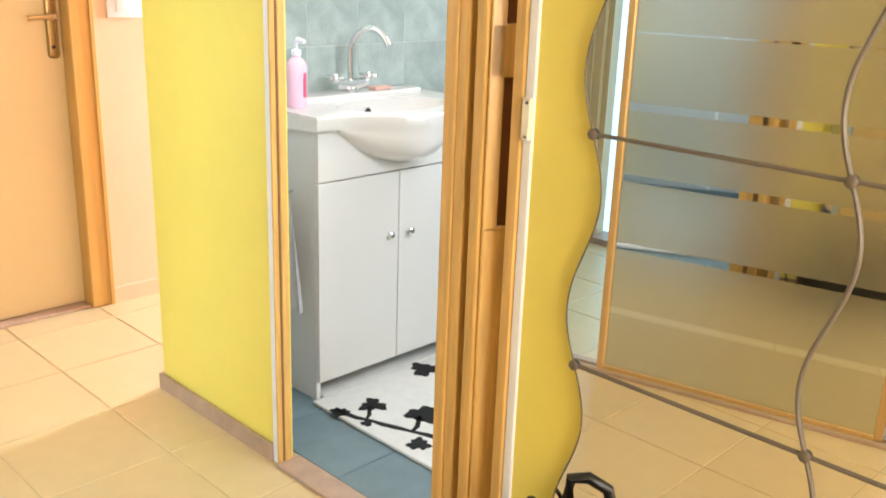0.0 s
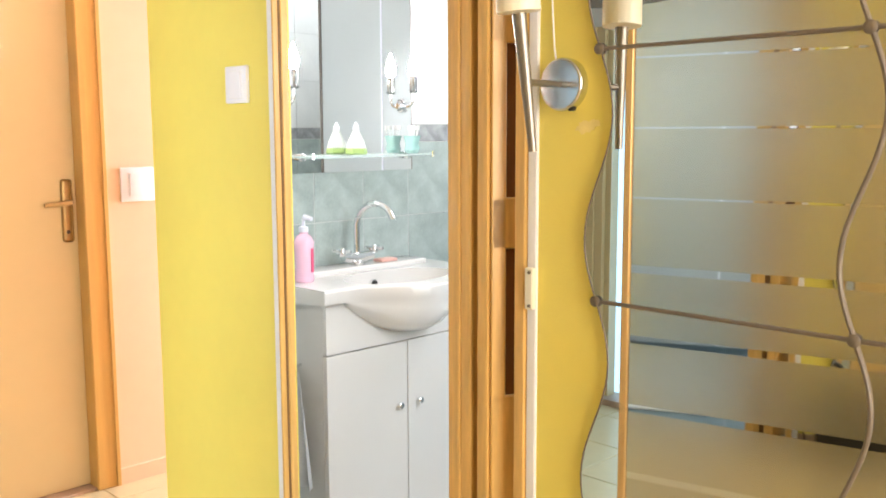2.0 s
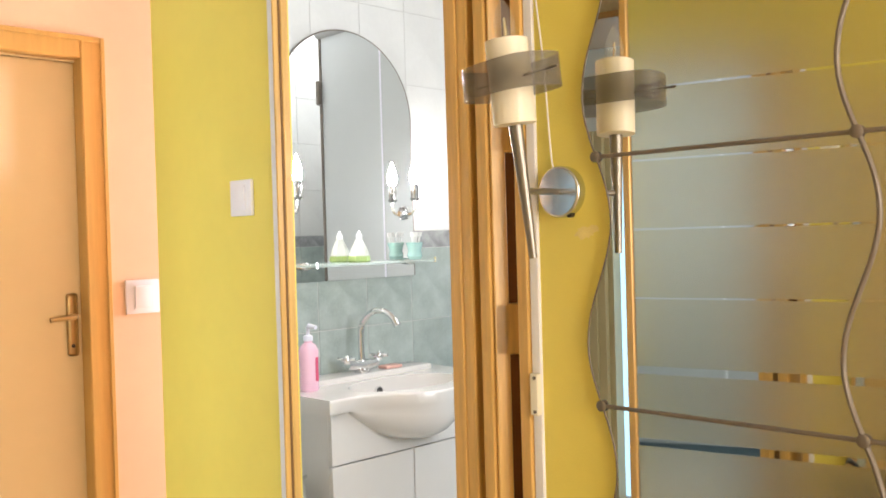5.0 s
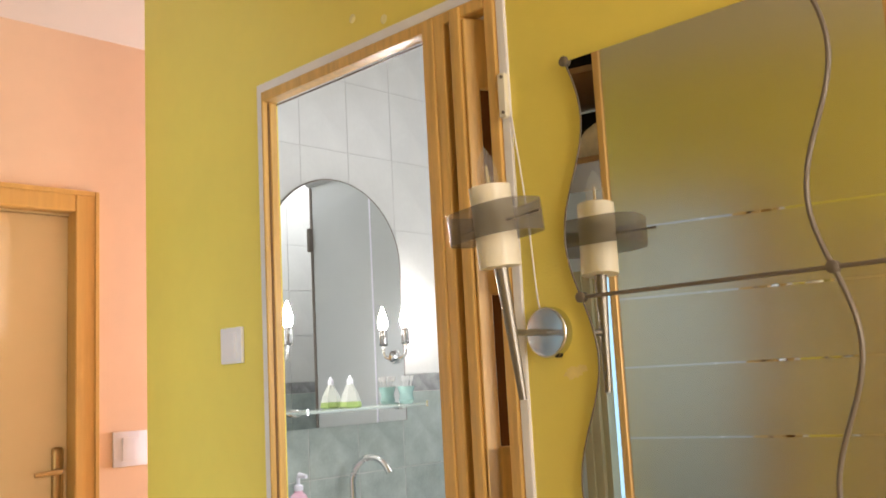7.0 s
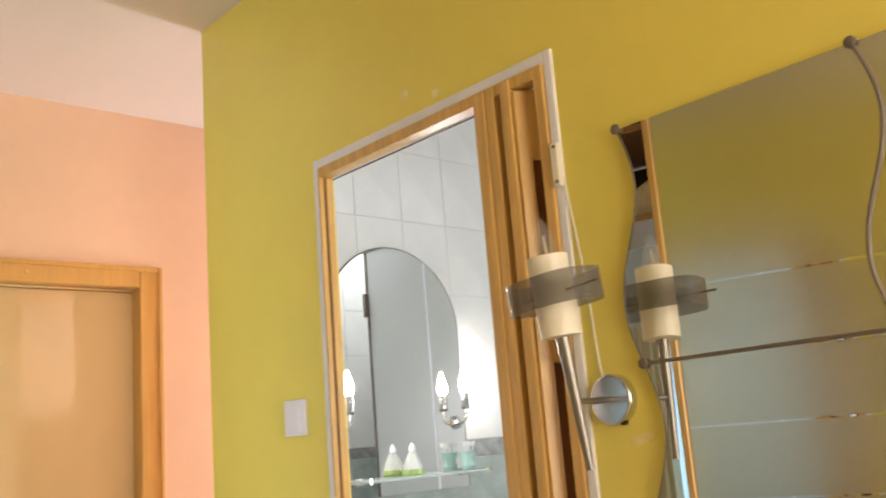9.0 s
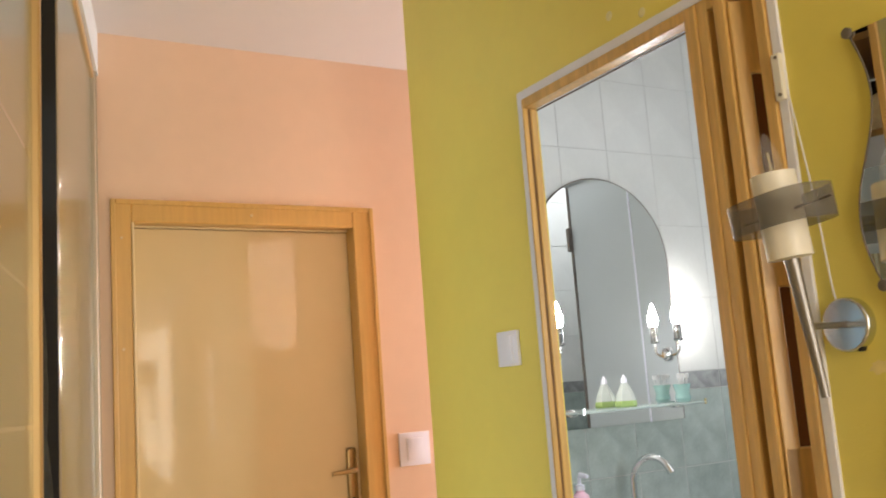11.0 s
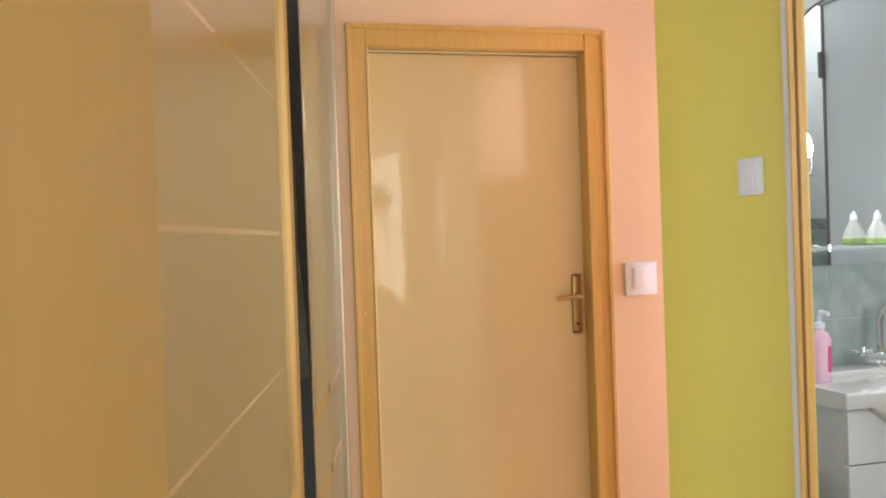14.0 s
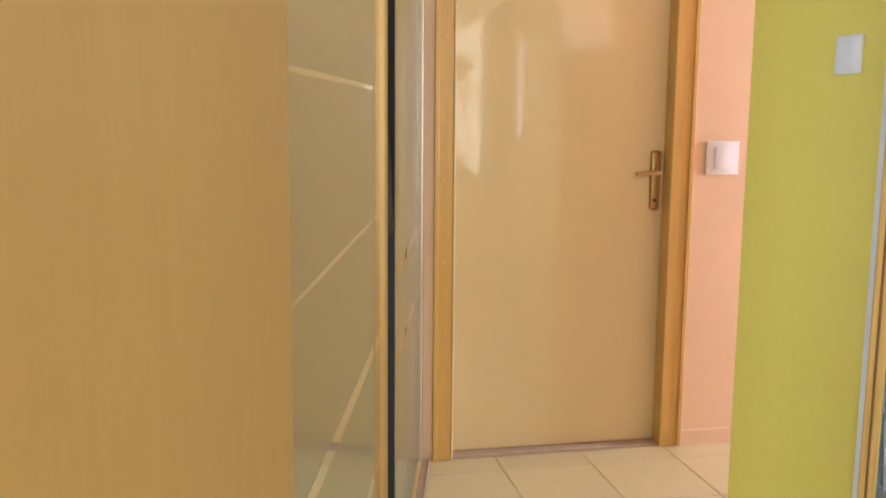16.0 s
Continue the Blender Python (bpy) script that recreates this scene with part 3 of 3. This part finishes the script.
def folded_cloth():
    bm = bmesh.new()
    bmesh.ops.create_icosphere(bm, subdivisions=3, radius=0.12)
    for v in bm.verts:
        k = noise.noise(v.co * 14) * 0.03
        v.co = Vector((v.co.x * 1.1, v.co.y * 0.9, max(v.co.z, -0.06) * 0.95)) * (1 + k * 4)
    ob = part("folded_cloth", bm, M_CLOTH, None, "", True)
    ob.matrix_basis = partition @ pose(1.60, -0.26, 2.085)
    tagged(ob, "crumpled grey cloth lying on the storage shelf", "cloth")


folded_cloth()


# ---- bathroom shell ----
bath_east = wall_piece("wall_bath_east", [(1.90, 2.0, 0.05, 2.2, 0, H)], M_BGROUT, "tiled bathroom wall opposite the vanity")
bath_north = wall_piece("wall_bath_north", [(0.10, 2.0, 2.1, 2.2, 0, H)], M_BGROUT, "tiled end wall of the bathroom")
bath_lining = wall_piece("wall_bath_west", [(0.1005, 0.1126, 0.056, 2.1, 0, H)], M_BGROUT, "tile bed on the wall behind the vanity")
bath_south = wall_piece("wall_bath_south", [(0.109, 0.575, 0.0505, 0.056, 0, H), (1.413, 1.90, 0.0505, 0.056, 0, H), (0.575, 1.413, 0.0505, 0.056, 2.07, H)], M_BW_TILE, "white tiled inner side of the doorway wall")
bath_floor = wall_piece("floor_bath", [(0.109, 1.90, 0.056, 2.1, -0.004, 0.001)], M_BGROUT, "grout bed of the blue-grey bathroom floor", "floor")


# ---- arched bathroom mirror, shelf and sconces ----
WX = 0.116


def arched_mirror():
    t = thing("arched_mirror", "round-topped bathroom mirror above the white basin", "mirror", (WX, 0.607, 0))
    r, zc, z0 = 0.280, 1.708, 1.187
    pts = [(0, -r, z0), (0, r, z0)] + [(0, r * math.cos(a), zc + r * math.sin(a)) for a in np.linspace(0, math.pi, 40)]
    part("glass", bm_outline(pts, (0.005, 0, 0)), M_MIRROR, t)
    rim = [(0.003, r * math.cos(a), zc + r * math.sin(a)) for a in np.linspace(0, math.pi, 40)]
    rim = [(0.003, r, z0)] + rim + [(0.003, -r, z0)]
    part("polished_edge", bm_tube(rim, 0.003, 6), M_STEEL, t, "thin polished glass edge", True)
    return t


arched_mirror()


def glass_shelf():
    t = thing("glass_shelf", "clear glass shelf on chrome brackets below the mirror", "shelf", (WX + 0.006, 0.635, 1.238))
    part("glass", bm_box(0.004, 0.110, -0.252, 0.252, -0.004, 0.004, 0.002), M_SHELF_GLASS, t)
    for y in (-0.22, 0.22):
        part("bracket", bm_lathe((0, y, -0.002), [(0.012, 0), (0.012, 0.02), (0.008, 0.03), (0.004, 0.04)], 14, axis="X"), M_CHROME, t, "round chrome bracket", True)
    for y in (-0.247, 0.247):
        part("rail_post", bm_cyl((0.107, y, -0.006), (0.107, y, 0.012), 0.005, n=10), M_CHROME, t)


glass_shelf()


def pyramid_bottle(y):
    t = thing("scent_bottle", "small clear bottle with green liquid and white cap", "bottle", (WX + 0.054, y, 1.2425))
    part("body", bm_lathe((0, 0, 0.020), [(0.0325, 0.0), (0.026, 0.022), (0.015, 0.044), (0.009, 0.056)], 6), M_MILKY, t, "faceted clear glass shoulder")
    part("liquid", bm_lathe((0, 0, 0), [(0.031, 0.0), (0.036, 0.005), (0.0335, 0.0195)], 6), M_GREEN, t, "bright green liquid base")
    part("cap", bm_lathe((0, 0, 0.075), [(0.010, 0), (0.010, 0.012), (0.005, 0.020), (0.003, 0.026)], 12), M_PLASTIC, t, "white pointed cap", True)


pyramid_bottle(0.602)


def swab_cup(y):
    t = thing("swab_cup", "teal plastic cup full of white cotton swabs", "cup", (WX + 0.052, y, 1.2425))
    part("cup", bm_lathe((0, 0, 0), [(0.020, 0), (0.027, 0.012), (0.022, 0.03), (0.030, 0.058), (0.027, 0.058), (0.018, 0.03), (0.015, 0.006)], 16), M_TEALCUP, t, "", True)
    rnd = random.Random(int(y * 1000))
    for k in range(14):
        a, r = rnd.uniform(0, 6.28), rnd.uniform(0.002, 0.018)
        x, yy = r * math.cos(a), r * math.sin(a)
        part("swab", bm_tube([(x * 0.6, yy * 0.6, 0.008), (x * 1.5, yy * 1.5, 0.076), (x * 1.55, yy * 1.55, 0.078), (x * 1.7, yy * 1.7, 0.092)], [0.0014, 0.0014, 0.0045, 0.0035], 6), M_TOWEL, t)


swab_cup(0.845)


def sconce(y, z):
    t = thing("candle_sconce", "chrome one-arm sconce with a lit candle bulb", "sconce", (WX + 0.005, y, z), group="sconces beside the mirror")
    part("rosette", bm_lathe((0, 0, 0), [(0.024, 0), (0.024, 0.005), (0.016, 0.011), (0.009, 0.016)], 20, axis="X"), M_CHROME, t, "", True)
    arm = [(0.008, 0, 0), (0.020, 0, -0.004)] + [(0.026 + 0.030 * math.sin(a), 0, 0.020 - 0.024 * math.cos(a)) for a in np.linspace(0.2, 1.5, 7)] + [(0.056, 0, 0.045)]
    a = part("arm", bm_tube(arm, 0.0052, 10), M_CHROME, t, "", True)
    part("candle_sleeve", bm_lathe((0.056, 0, 0.040), [(0.012, 0), (0.017, 0.006), (0.013, 0.012), (0.0145, 0.040), (0.012, 0.058)], 16), M_HOLDER, a, "chrome bulb holder", True)
    part("bulb", bm_lathe((0.056, 0, 0.096), [(0.010, 0), (0.016, 0.016), (0.0165, 0.030), (0.011, 0.052), (0.004, 0.072), (0.001, 0.080)], 16), M_BULB, a, "glowing candle bulb", True)


sconce(0.845, 1.400)
sconce(0.362, 1.400)


# ---- vanity with basin ----
def vanity():
    t = thing("vanity_cabinet", "white lacquered vanity cabinet with two doors", "cabinet", (WX, 0.60, 0))
    d, w = 0.270, 0.31
    part("side_panel", bm_box(0, d, -w, -w + 0.016, 0.0, 0.829, 0.001), M_LACQUER, t)
    part("side_panel", bm_box(0, d, w - 0.016, w, 0.0, 0.829, 0.001), M_LACQUER, t)
    part("bottom_panel", bm_box(0, d - 0.004, -w + 0.0165, w - 0.0165, 0.07, 0.086), M_LACQUER, t)
    part("back_panel", bm_box(0, 0.01, -w + 0.0165, w - 0.0165, 0.087, 0.80), M_LACQUER, t)
    part("front_panel", bm_box(d + 0.0005, d + 0.0165, -w, w, 0.685, 0.829, 0.001), M_LACQUER, t)
    for s in (-1, 1):
        y0, y1 = (-w, -0.0015) if s < 0 else (0.0015, w)
        door = part("door", bm_box(d + 0.0005, d + 0.017, y0, y1, 0.068, 0.681, 0.0015), M_LACQUER, t)
        part("knob", bm_lathe((d + 0.017, s * 0.042 if s > 0 else -0.040, 0.487), [(0.005, 0), (0.005, 0.008), (0.0105, 0.012), (0.0105, 0.017), (0.007, 0.020)], 16, axis="X"), M_CHROME, door, "round chrome knob", True)


vanity()


def basin():
    t = thing("wash_basin", "white ceramic wash basin with a rounded front bowl", "basin", (WX, 0.60, 0.80))
    bm = bmesh.new()
    n = 56
    W, D0, BULGE = 0.335, 0.315, 0.122

    def outline():
        pts = []
        for k in range(n + 1):
            y = -W + 2 * W * k / n
            u = abs(y) / W
            f = D0 + BULGE * (0.5 + 0.5 * math.cos(math.pi * min(u / 0.76, 1.0)))
            pts.append((f, y))
        return pts
    front = outline()
    # outer skin from the rim down to the bowl's belly
    rows = []
    for j, (z, ins) in enumerate(((0.075, 0.004), (0.070, 0.0), (0.040, 0.0), (0.034, 0.004))):
        rows.append([bm.verts.new((x - ins, y * (1 - ins / W), z)) for x, y in front])
    for j in range(1, 9):
        s = j / 8
        row = []
        for x, y in front:
            u = abs(y) / W
            belly = max(0.0, math.cos(math.pi / 2 * min(u / 0.76, 1.0))) ** 0.8
            z = 0.034 - 0.004 * s - 0.118 * belly * (1 - (1 - s) ** 2)
            xx = x - 0.004 - (x - 0.20) * (s ** 2.2) * 0.75
            row.append(bm.verts.new((xx, y * (1 - 0.02 * s), z)))
        rows.append(row)
    for a, b in zip(rows, rows[1:]):
        for k in range(n):
            bm.faces.new((a[k], a[k + 1], b[k + 1], b[k]))
    # sides and back
    back_t = [bm.verts.new((0.0, -W, 0.075)), bm.verts.new((0.0, W, 0.075))]
    back_b = [bm.verts.new((0.0, -W, 0.0)), bm.verts.new((0.0, W, 0.0))]
    for i, k in ((0, 0), (1, n)):
        bm.faces.new([back_t[i]] + [r[k] for r in rows] + [back_b[i]])
    bm.faces.new((back_t[0], back_t[1], back_b[1], back_b[0]))
    bm.faces.new([back_b[0], back_b[1]] + [v for v in rows[-1][::-1]])
    # top deck with the bowl let in
    rim_out = rows[0]
    m = 64
    cx, rx, ry = 0.252, 0.122, 0.195
    bowl = []
    for j in range(9):
        s = j / 8
        ring = []
        for k in range(m):
            a = 2 * math.pi * k / m
            sc = math.cos(s * math.pi / 2 * 0.93) ** 0.65
            ring.append(bm.verts.new((cx + rx * sc * math.cos(a) - 0.02 * s, ry * sc * math.sin(a), 0.078 - 0.14 * math.sin(s * math.pi / 2) - (0.010 if j else 0))))
        bowl.append(ring)
    for a, b in zip(bowl, bowl[1:]):
        for k in range(m):
            bm.faces.new((a[k], a[(k + 1) % m], b[(k + 1) % m], b[k]))
    bm.faces.new(bowl[-1])
    outer = rim_out + [back_t[1], back_t[0]]
    edges = []
    for i in range(len(outer)):
        a, b = outer[i], outer[(i + 1) % len(outer)]
        edges.append(bm.edges.get((a, b)) or bm.edges.new((a, b)))
    for k in range(m):
        edges.append(bm.edges.get((bowl[0][k], bowl[0][(k + 1) % m])))
    bmesh.ops.triangle_fill(bm, use_beauty=True, use_dissolve=False, edges=edges)
    part("bowl", bm, M_CERAMIC, t, "", True)
    part("back_ledge", bm_box(0.0, 0.105, -0.26, 0.26, 0.072, 0.094, 0.008, 3), M_CERAMIC, t, "raised tap ledge", True)
    part("overflow_ring", bm_lathe((0.128, -0.004, 0.041), [(0.013, 0), (0.013, 0.012), (0.009, 0.013)], 18, axis="X"), M_CHROME, t, "", True)
    part("overflow_hole", bm_lathe((0.129, -0.004, 0.041), [(0.0105, 0), (0.0105, 0.0145), (0.002, 0.0147)], 18, axis="X"), M_BLACK, t, "dark overflow hole")
    part("drain", bm_lathe((0.245, 0, -0.072), [(0.022, 0), (0.022, 0.004), (0.012, 0.005)], 20), M_CHROME, t, "", True)


basin()


def tap():
    t = thing("basin_tap", "chrome two-handle tap with tall swan-neck spout", "tap", (WX + 0.066, 0.588, 0.8935))
    part("base", bm_lathe((0, 0, 0), [(0.026, 0), (0.026, 0.008), (0.018, 0.016), (0.014, 0.040)], 20), M_CHROME, t, "", True)
    part("cross_body", bm_tube([(0.005, -0.060, 0.030), (0.0, 0, 0.022), (0.005, 0.060, 0.030)], [0.014, 0.020, 0.014], 12), M_CHROME, t, "", True)
    pts = [(0, 0, 0.03), (0, 0, 0.11)]
    for a in np.linspace(math.pi, 0.62, 16):
        pts.append((0.066 + 0.066 * math.cos(a), 0.022 + 0.022 * math.cos(a), 0.122 + 0.075 * math.sin(a)))
    part("spout", bm_tube(pts, 0.0102, 14), M_CHROME, t, "", True)
    part("nozzle", bm_cyl((0.117, 0.0390, 0.1695), (0.1275, 0.0425, 0.150), 0.0108, 0.0118, n=14), M_CHROME, t, "", True)
    for s in (-1, 1):
        h = part("handle", bm_lathe((0.008, s * 0.066, 0.034), [(0.010, 0), (0.013, 0.010), (0.010, 0.020), (0.006, 0.026)], 16), M_CHROME, t, "", True)
        for a in (0.4, 1.97):
            dx, dy = 0.031 * math.cos(a), 0.031 * math.sin(a)
            part("cross_bar", bm_tube([(0.008 - dx, s * 0.066 - dy, 0.050), (0.008 + dx, s * 0.066 + dy, 0.050)], 0.0055, 8), M_CHROME, h, "", True)


tap()


def soap_dispenser():
    t = thing("soap_dispenser", "pink liquid soap bottle with white pump top", "soap bottle", (WX + 0.13, 0.335, 0.876))
    part("bottle", bm_lathe((0, 0, 0), [(0.025, 0.0), (0.0285, 0.006), (0.0262, 0.05), (0.0287, 0.095), (0.0300, 0.118), (0.022, 0.134), (0.012, 0.142), (0.012, 0.148)], 20), M_PINK, t, "", True)
    part("label_patch", bm_box(0.0265, 0.0295, 0.004, 0.013, 0.03, 0.10, 0.0005), mat("rose_label", (0.75, 0.10, 0.22), 0.4), t, "darker rose label")
    part("collar", bm_lathe((0, 0, 0.147), [(0.014, 0), (0.014, 0.014), (0.006, 0.018)], 16), M_PLASTIC, t, "white pump collar", True)
    part("pump", bm_tube([(0, 0, 0.16), (0, 0, 0.186), (0.006, 0, 0.190), (0.034, 0.004, 0.187)], [0.005, 0.006, 0.009, 0.006], 10), M_PLASTIC, t, "white pump spout", True)


soap_dispenser()


def soap_bar():
    ob = part("soap_bar", bm_box(-0.022, 0.022, -0.035, 0.035, 0, 0.010, 0.004, 3), mat("salmon_soap", (0.82, 0.48, 0.40), 0.4), None, "", True)
    ob.matrix_basis = pose(WX + 0.070, 0.705, 0.8945)
    tagged(ob, "salmon-coloured soap bar lying on the basin ledge", "soap")


soap_bar()


def towel():
    bm = bmesh.new()
    n, rows = 26, 14
    g = []
    for j in range(rows + 1):
        s = j / rows
        z = 0.64 - 0.31 * s
        half = 0.060 + 0.050 * s
        g.append([bm.verts.new((0.295 + half * (2 * k / n - 1) + 0.005 * s, 0.228 + 0.010 * math.sin(k * 1.1 + s) * (0.4 + s), z - 0.020 * s * k / n)) for k in range(n + 1)])
    for a, b in zip(g, g[1:]):
        for k in range(n):
            bm.faces.new((a[k], a[k + 1], b[k + 1], b[k]))
    bmesh.ops.solidify(bm, geom=bm.faces[:], thickness=0.006)
    t = thing("hand_towel", "white hand towel hanging at the vanity side", "towel", (0, 0, 0))
    part("cloth", bm, M_TOWEL, t, "", True)
    part("hook", bm_tube([(0.28, 0.290, 0.64), (0.28, 0.228, 0.625), (0.28, 0.220, 0.645)], 0.005, 8), M_CHROME, t, "small chrome hook", True)


towel()


def rug():
    t = thing("bath_rug", "white bath rug with black branch and flower print", "rug", (0.40, 0.264, 0.008))
    part("rug_body", bm_box(0.0, 0.66, 0.0, 0.92, 0.0, 0.010, 0.004, 2), M_RUG, t)
    part("tucked_edge", bm_box(-0.20, -0.0005, 0.046, 0.626, 0.0, 0.010, 0.003), M_RUG, t, "white edge tucked under the cabinet")

    def blob(name, cx, cy, r, seed):
        rnd = random.Random(seed)
        k1, k2, p1, p2 = rnd.uniform(0.15, 0.3), rnd.uniform(0.08, 0.2), rnd.uniform(0, 6), rnd.uniform(0, 6)
        pts = []
        for i in range(26):
            a = 2 * math.pi * i / 26
            rr = r * (1 + k1 * math.sin(3 * a + p1) + k2 * math.sin(7 * a + p2))
            pts.append((cx + rr * math.cos(a), cy + rr * math.sin(a), 0.0102))
        part(name, bm_outline(pts, (0, 0, 0.002)), M_RUG_BLACK, t, "black flower print")

    def branch(pts, w):
        up = []
        dn = []
        for i, p in enumerate(pts):
            q = pts[min(i + 1, len(pts) - 1)]
            o = pts[max(i - 1, 0)]
            d = (Vector((*q, 0)) - Vector((*o, 0))).normalized()
            nrm = Vector((-d.y, d.x, 0)) * w * (0.6 + 0.5 * abs(math.sin(i * 2.1)))
            up.append((p[0] + nrm.x, p[1] + nrm.y, 0.0102))
            dn.append((p[0] - nrm.x, p[1] - nrm.y, 0.0102))
        part("branch_print", bm_outline(up + dn[::-1], (0, 0, 0.002)), M_RUG_BLACK, t, "black branch print")
    branch([(0.09, 0.012), (0.13, 0.022), (0.17, 0.030), (0.21, 0.050), (0.25, 0.060), (0.29, 0.077), (0.33, 0.092), (0.376, 0.112), (0.42, 0.122), (0.47, 0.150), (0.52, 0.16)], 0.0085)
    branch([(0.195, 0.045), (0.180, 0.07), (0.150, 0.095), (0.135, 0.12)], 0.006)
    branch([(0.335, 0.095), (0.325, 0.125), (0.300, 0.155), (0.28, 0.18)], 0.007)
    blob("flower_print", 0.11, 0.014, 0.026, 1)
    blob("flower_print", 0.14, 0.118, 0.036, 2)
    blob("flower_print", 0.285, 0.190, 0.048, 3)
    blob("flower_print", 0.215, 0.030, 0.016, 4)
    blob("flower_print", 0.40, 0.06, 0.030, 8)
    blob("leaf_print", 0.06, 0.41, 0.045, 5)
    blob("flower_print", 0.06, 0.58, 0.050, 6)
    blob("flower_print", 0.47, 0.34, 0.040, 7)


rug()


# ---- shower screen reflected in the arched mirror ----
def shower_screen():
    t = thing("shower_screen", "white shower screen hung from a grey rail", "shower screen", (1.45, 1.535, 0.0))
    part("post", bm_box(-0.008, 0.008, -0.012, 0.012, 0.0, 2.31, 0.002), M_STEEL, t, "thin dark upright post")
    part("head_rail", bm_tube([(-1.335, 0.0, 2.34), (0.02, 0.0, 2.34)], 0.028, 18), M_RAIL, t, "thick grey round rail", True)
    part("panel", bm_box(-0.44, -0.0085, -0.006, 0.006, 0.05, 2.311), M_SCREEN, t, "plain white panel")
    part("panel", bm_box(-1.33, -0.452, -0.006, 0.006, 0.05, 2.311), M_SCREEN, t)
    part("seam_profile", bm_box(-0.4515, -0.4405, -0.009, 0.009, 0.05, 2.311, 0.002), M_PLASTIC, t, "white seam profile")
    part("door_pull", bm_box(-0.012, 0.010, -0.034, -0.0125, 1.98, 2.10, 0.004), M_STEEL, t, "small grey pull")


shower_screen()


# ---- black bag standing under the wall mirror ----
def black_bag():
    t = thing("travel_bag", "soft black bag with loop handle below the mirror", "bag", (1.72, -0.15, 0))
    bm = bm_box(-0.26, 0.26, -0.095, 0.095, 0.0, 0.235, 0.05, 4)
    for v in bm.verts:
        v.co.z += 0.018 * math.cos(v.co.x * 9) * v.co.z / 0.235
        v.co.y *= 1 + 0.12 * noise.noise(v.co * 9)
    part("body", bm, M_BLACK, t, "", True)
    part("zip", bm_tube([(-0.20, 0, 0.243), (-0.08, 0, 0.252), (0.08, 0, 0.252), (0.20, 0, 0.243)], 0.004, 8), M_STEEL, t, "grey zip", True)
    part("loop_handle", bm_tube([(-0.20, 0.055, 0.20), (-0.222, 0.075, 0.30), (-0.215, 0.078, 0.345), (-0.19, 0.055, 0.348), (-0.160, 0.030, 0.325), (-0.15, 0.02, 0.27), (-0.15, 0.02, 0.21)], 0.012, 10), M_BLACK, t, "thick black loop handle", True)
    pts = [(-0.235, 0.06, 0.20)] + [(-0.265 - 0.035 * math.cos(a), 0.07, 0.255 + 0.045 * math.sin(a)) for a in np.linspace(-0.4, 3.3, 14)] + [(-0.305, 0.06, 0.10), (-0.29, 0.05, 0.008), (-0.20, 0.02, 0.006)]
    part("strap", bm_tube(pts, 0.0045, 8), M_BLACK, t, "thin black strap", True)


black_bag()


# ---- tiles, laid piece by piece ----
def tile_mesh(name, sx, sy, sz, material, bevel=0.0015):
    bm = bm_box(-sx / 2, sx / 2, -sy / 2, sy / 2, -sz / 2, sz / 2)
    bmesh.ops.bevel(bm, geom=[e for e in bm.edges], offset=bevel, segments=1, affect='EDGES')
    me = bpy.data.meshes.new(name)
    bm.to_mesh(me)
    bm.free()
    me.materials.append(material)
    return me


def lay(name, me, parent, places):
    for p in places:
        ob = new(name, me)
        ob.location = p
        ob.parent = parent


P = 0.34
hall_tile = tile_mesh("floor_tile", P - 0.005, P - 0.005, 0.010, M_HALL_TILE)
places = []
for i in range(-3, 13):
    for j in range(-7, 9):
        x, y = 0.022 + P * (i + 0.5), -0.186 + P * (j + 0.5)
        in_hall = y < 0.05 and -0.9 < x < 4.2
        in_passage = x < 0.1 and y >= 0.05 and x > -0.9
        if (in_hall or in_passage) and len(places) < 290:
            places.append((x, y, -0.0055))
lay("floor_tile", hall_tile, floor, places)

bf = tile_mesh("floor_tile", 0.327, 0.327, 0.006, M_BFLOOR)
lay("floor_tile", bf, bath_floor, [(0.109 + 0.165 + 0.33 * i, 0.060 + 0.165 + 0.33 * j, 0.003) for i in range(6) for j in range(6) if 0.109 + 0.33 * (i + 1) < 2.05 and 0.060 + 0.33 * (j + 1) < 2.15])

TW, TH = 0.20, 0.25
wt = tile_mesh("wall_tile", 0.006, TW - 0.002, TH - 0.002, M_BW_TILE, 0.001)
tt = tile_mesh("wall_tile", 0.006, TW - 0.002, TH - 0.002, M_TEAL, 0.001)
bt = tile_mesh("border_tile", 0.007, TW - 0.003, 0.058, M_BORDER, 0.001)


def tile_wall(parent, x, y_first, cols, turn=False):
    for j in range(cols):
        c = y_first + TW * (j + 0.5)
        for me, zs in ((tt, [1.28 - TH * (k + 0.5) for k in range(5)]), (bt, [1.31]), (wt, [1.34 + 0.03 + TH * (k + 0.5) - 0.03 for k in range(6)])):
            for z in zs:
                if z + TH / 2 > H + 0.13:
                    continue
                ob = new("border_tile" if me is bt else "wall_tile", me)
                ob.matrix_basis = pose(c, x, z, 0, 0, 90) if turn else pose(x, c, z)
                ob.parent = parent


tile_wall(bath_lining, 0.111, 0.076, 10)
tile_wall(bath_east, 1.897, 0.10, 10)
tile_wall(bath_north, 2.097, 0.115, 9, True)
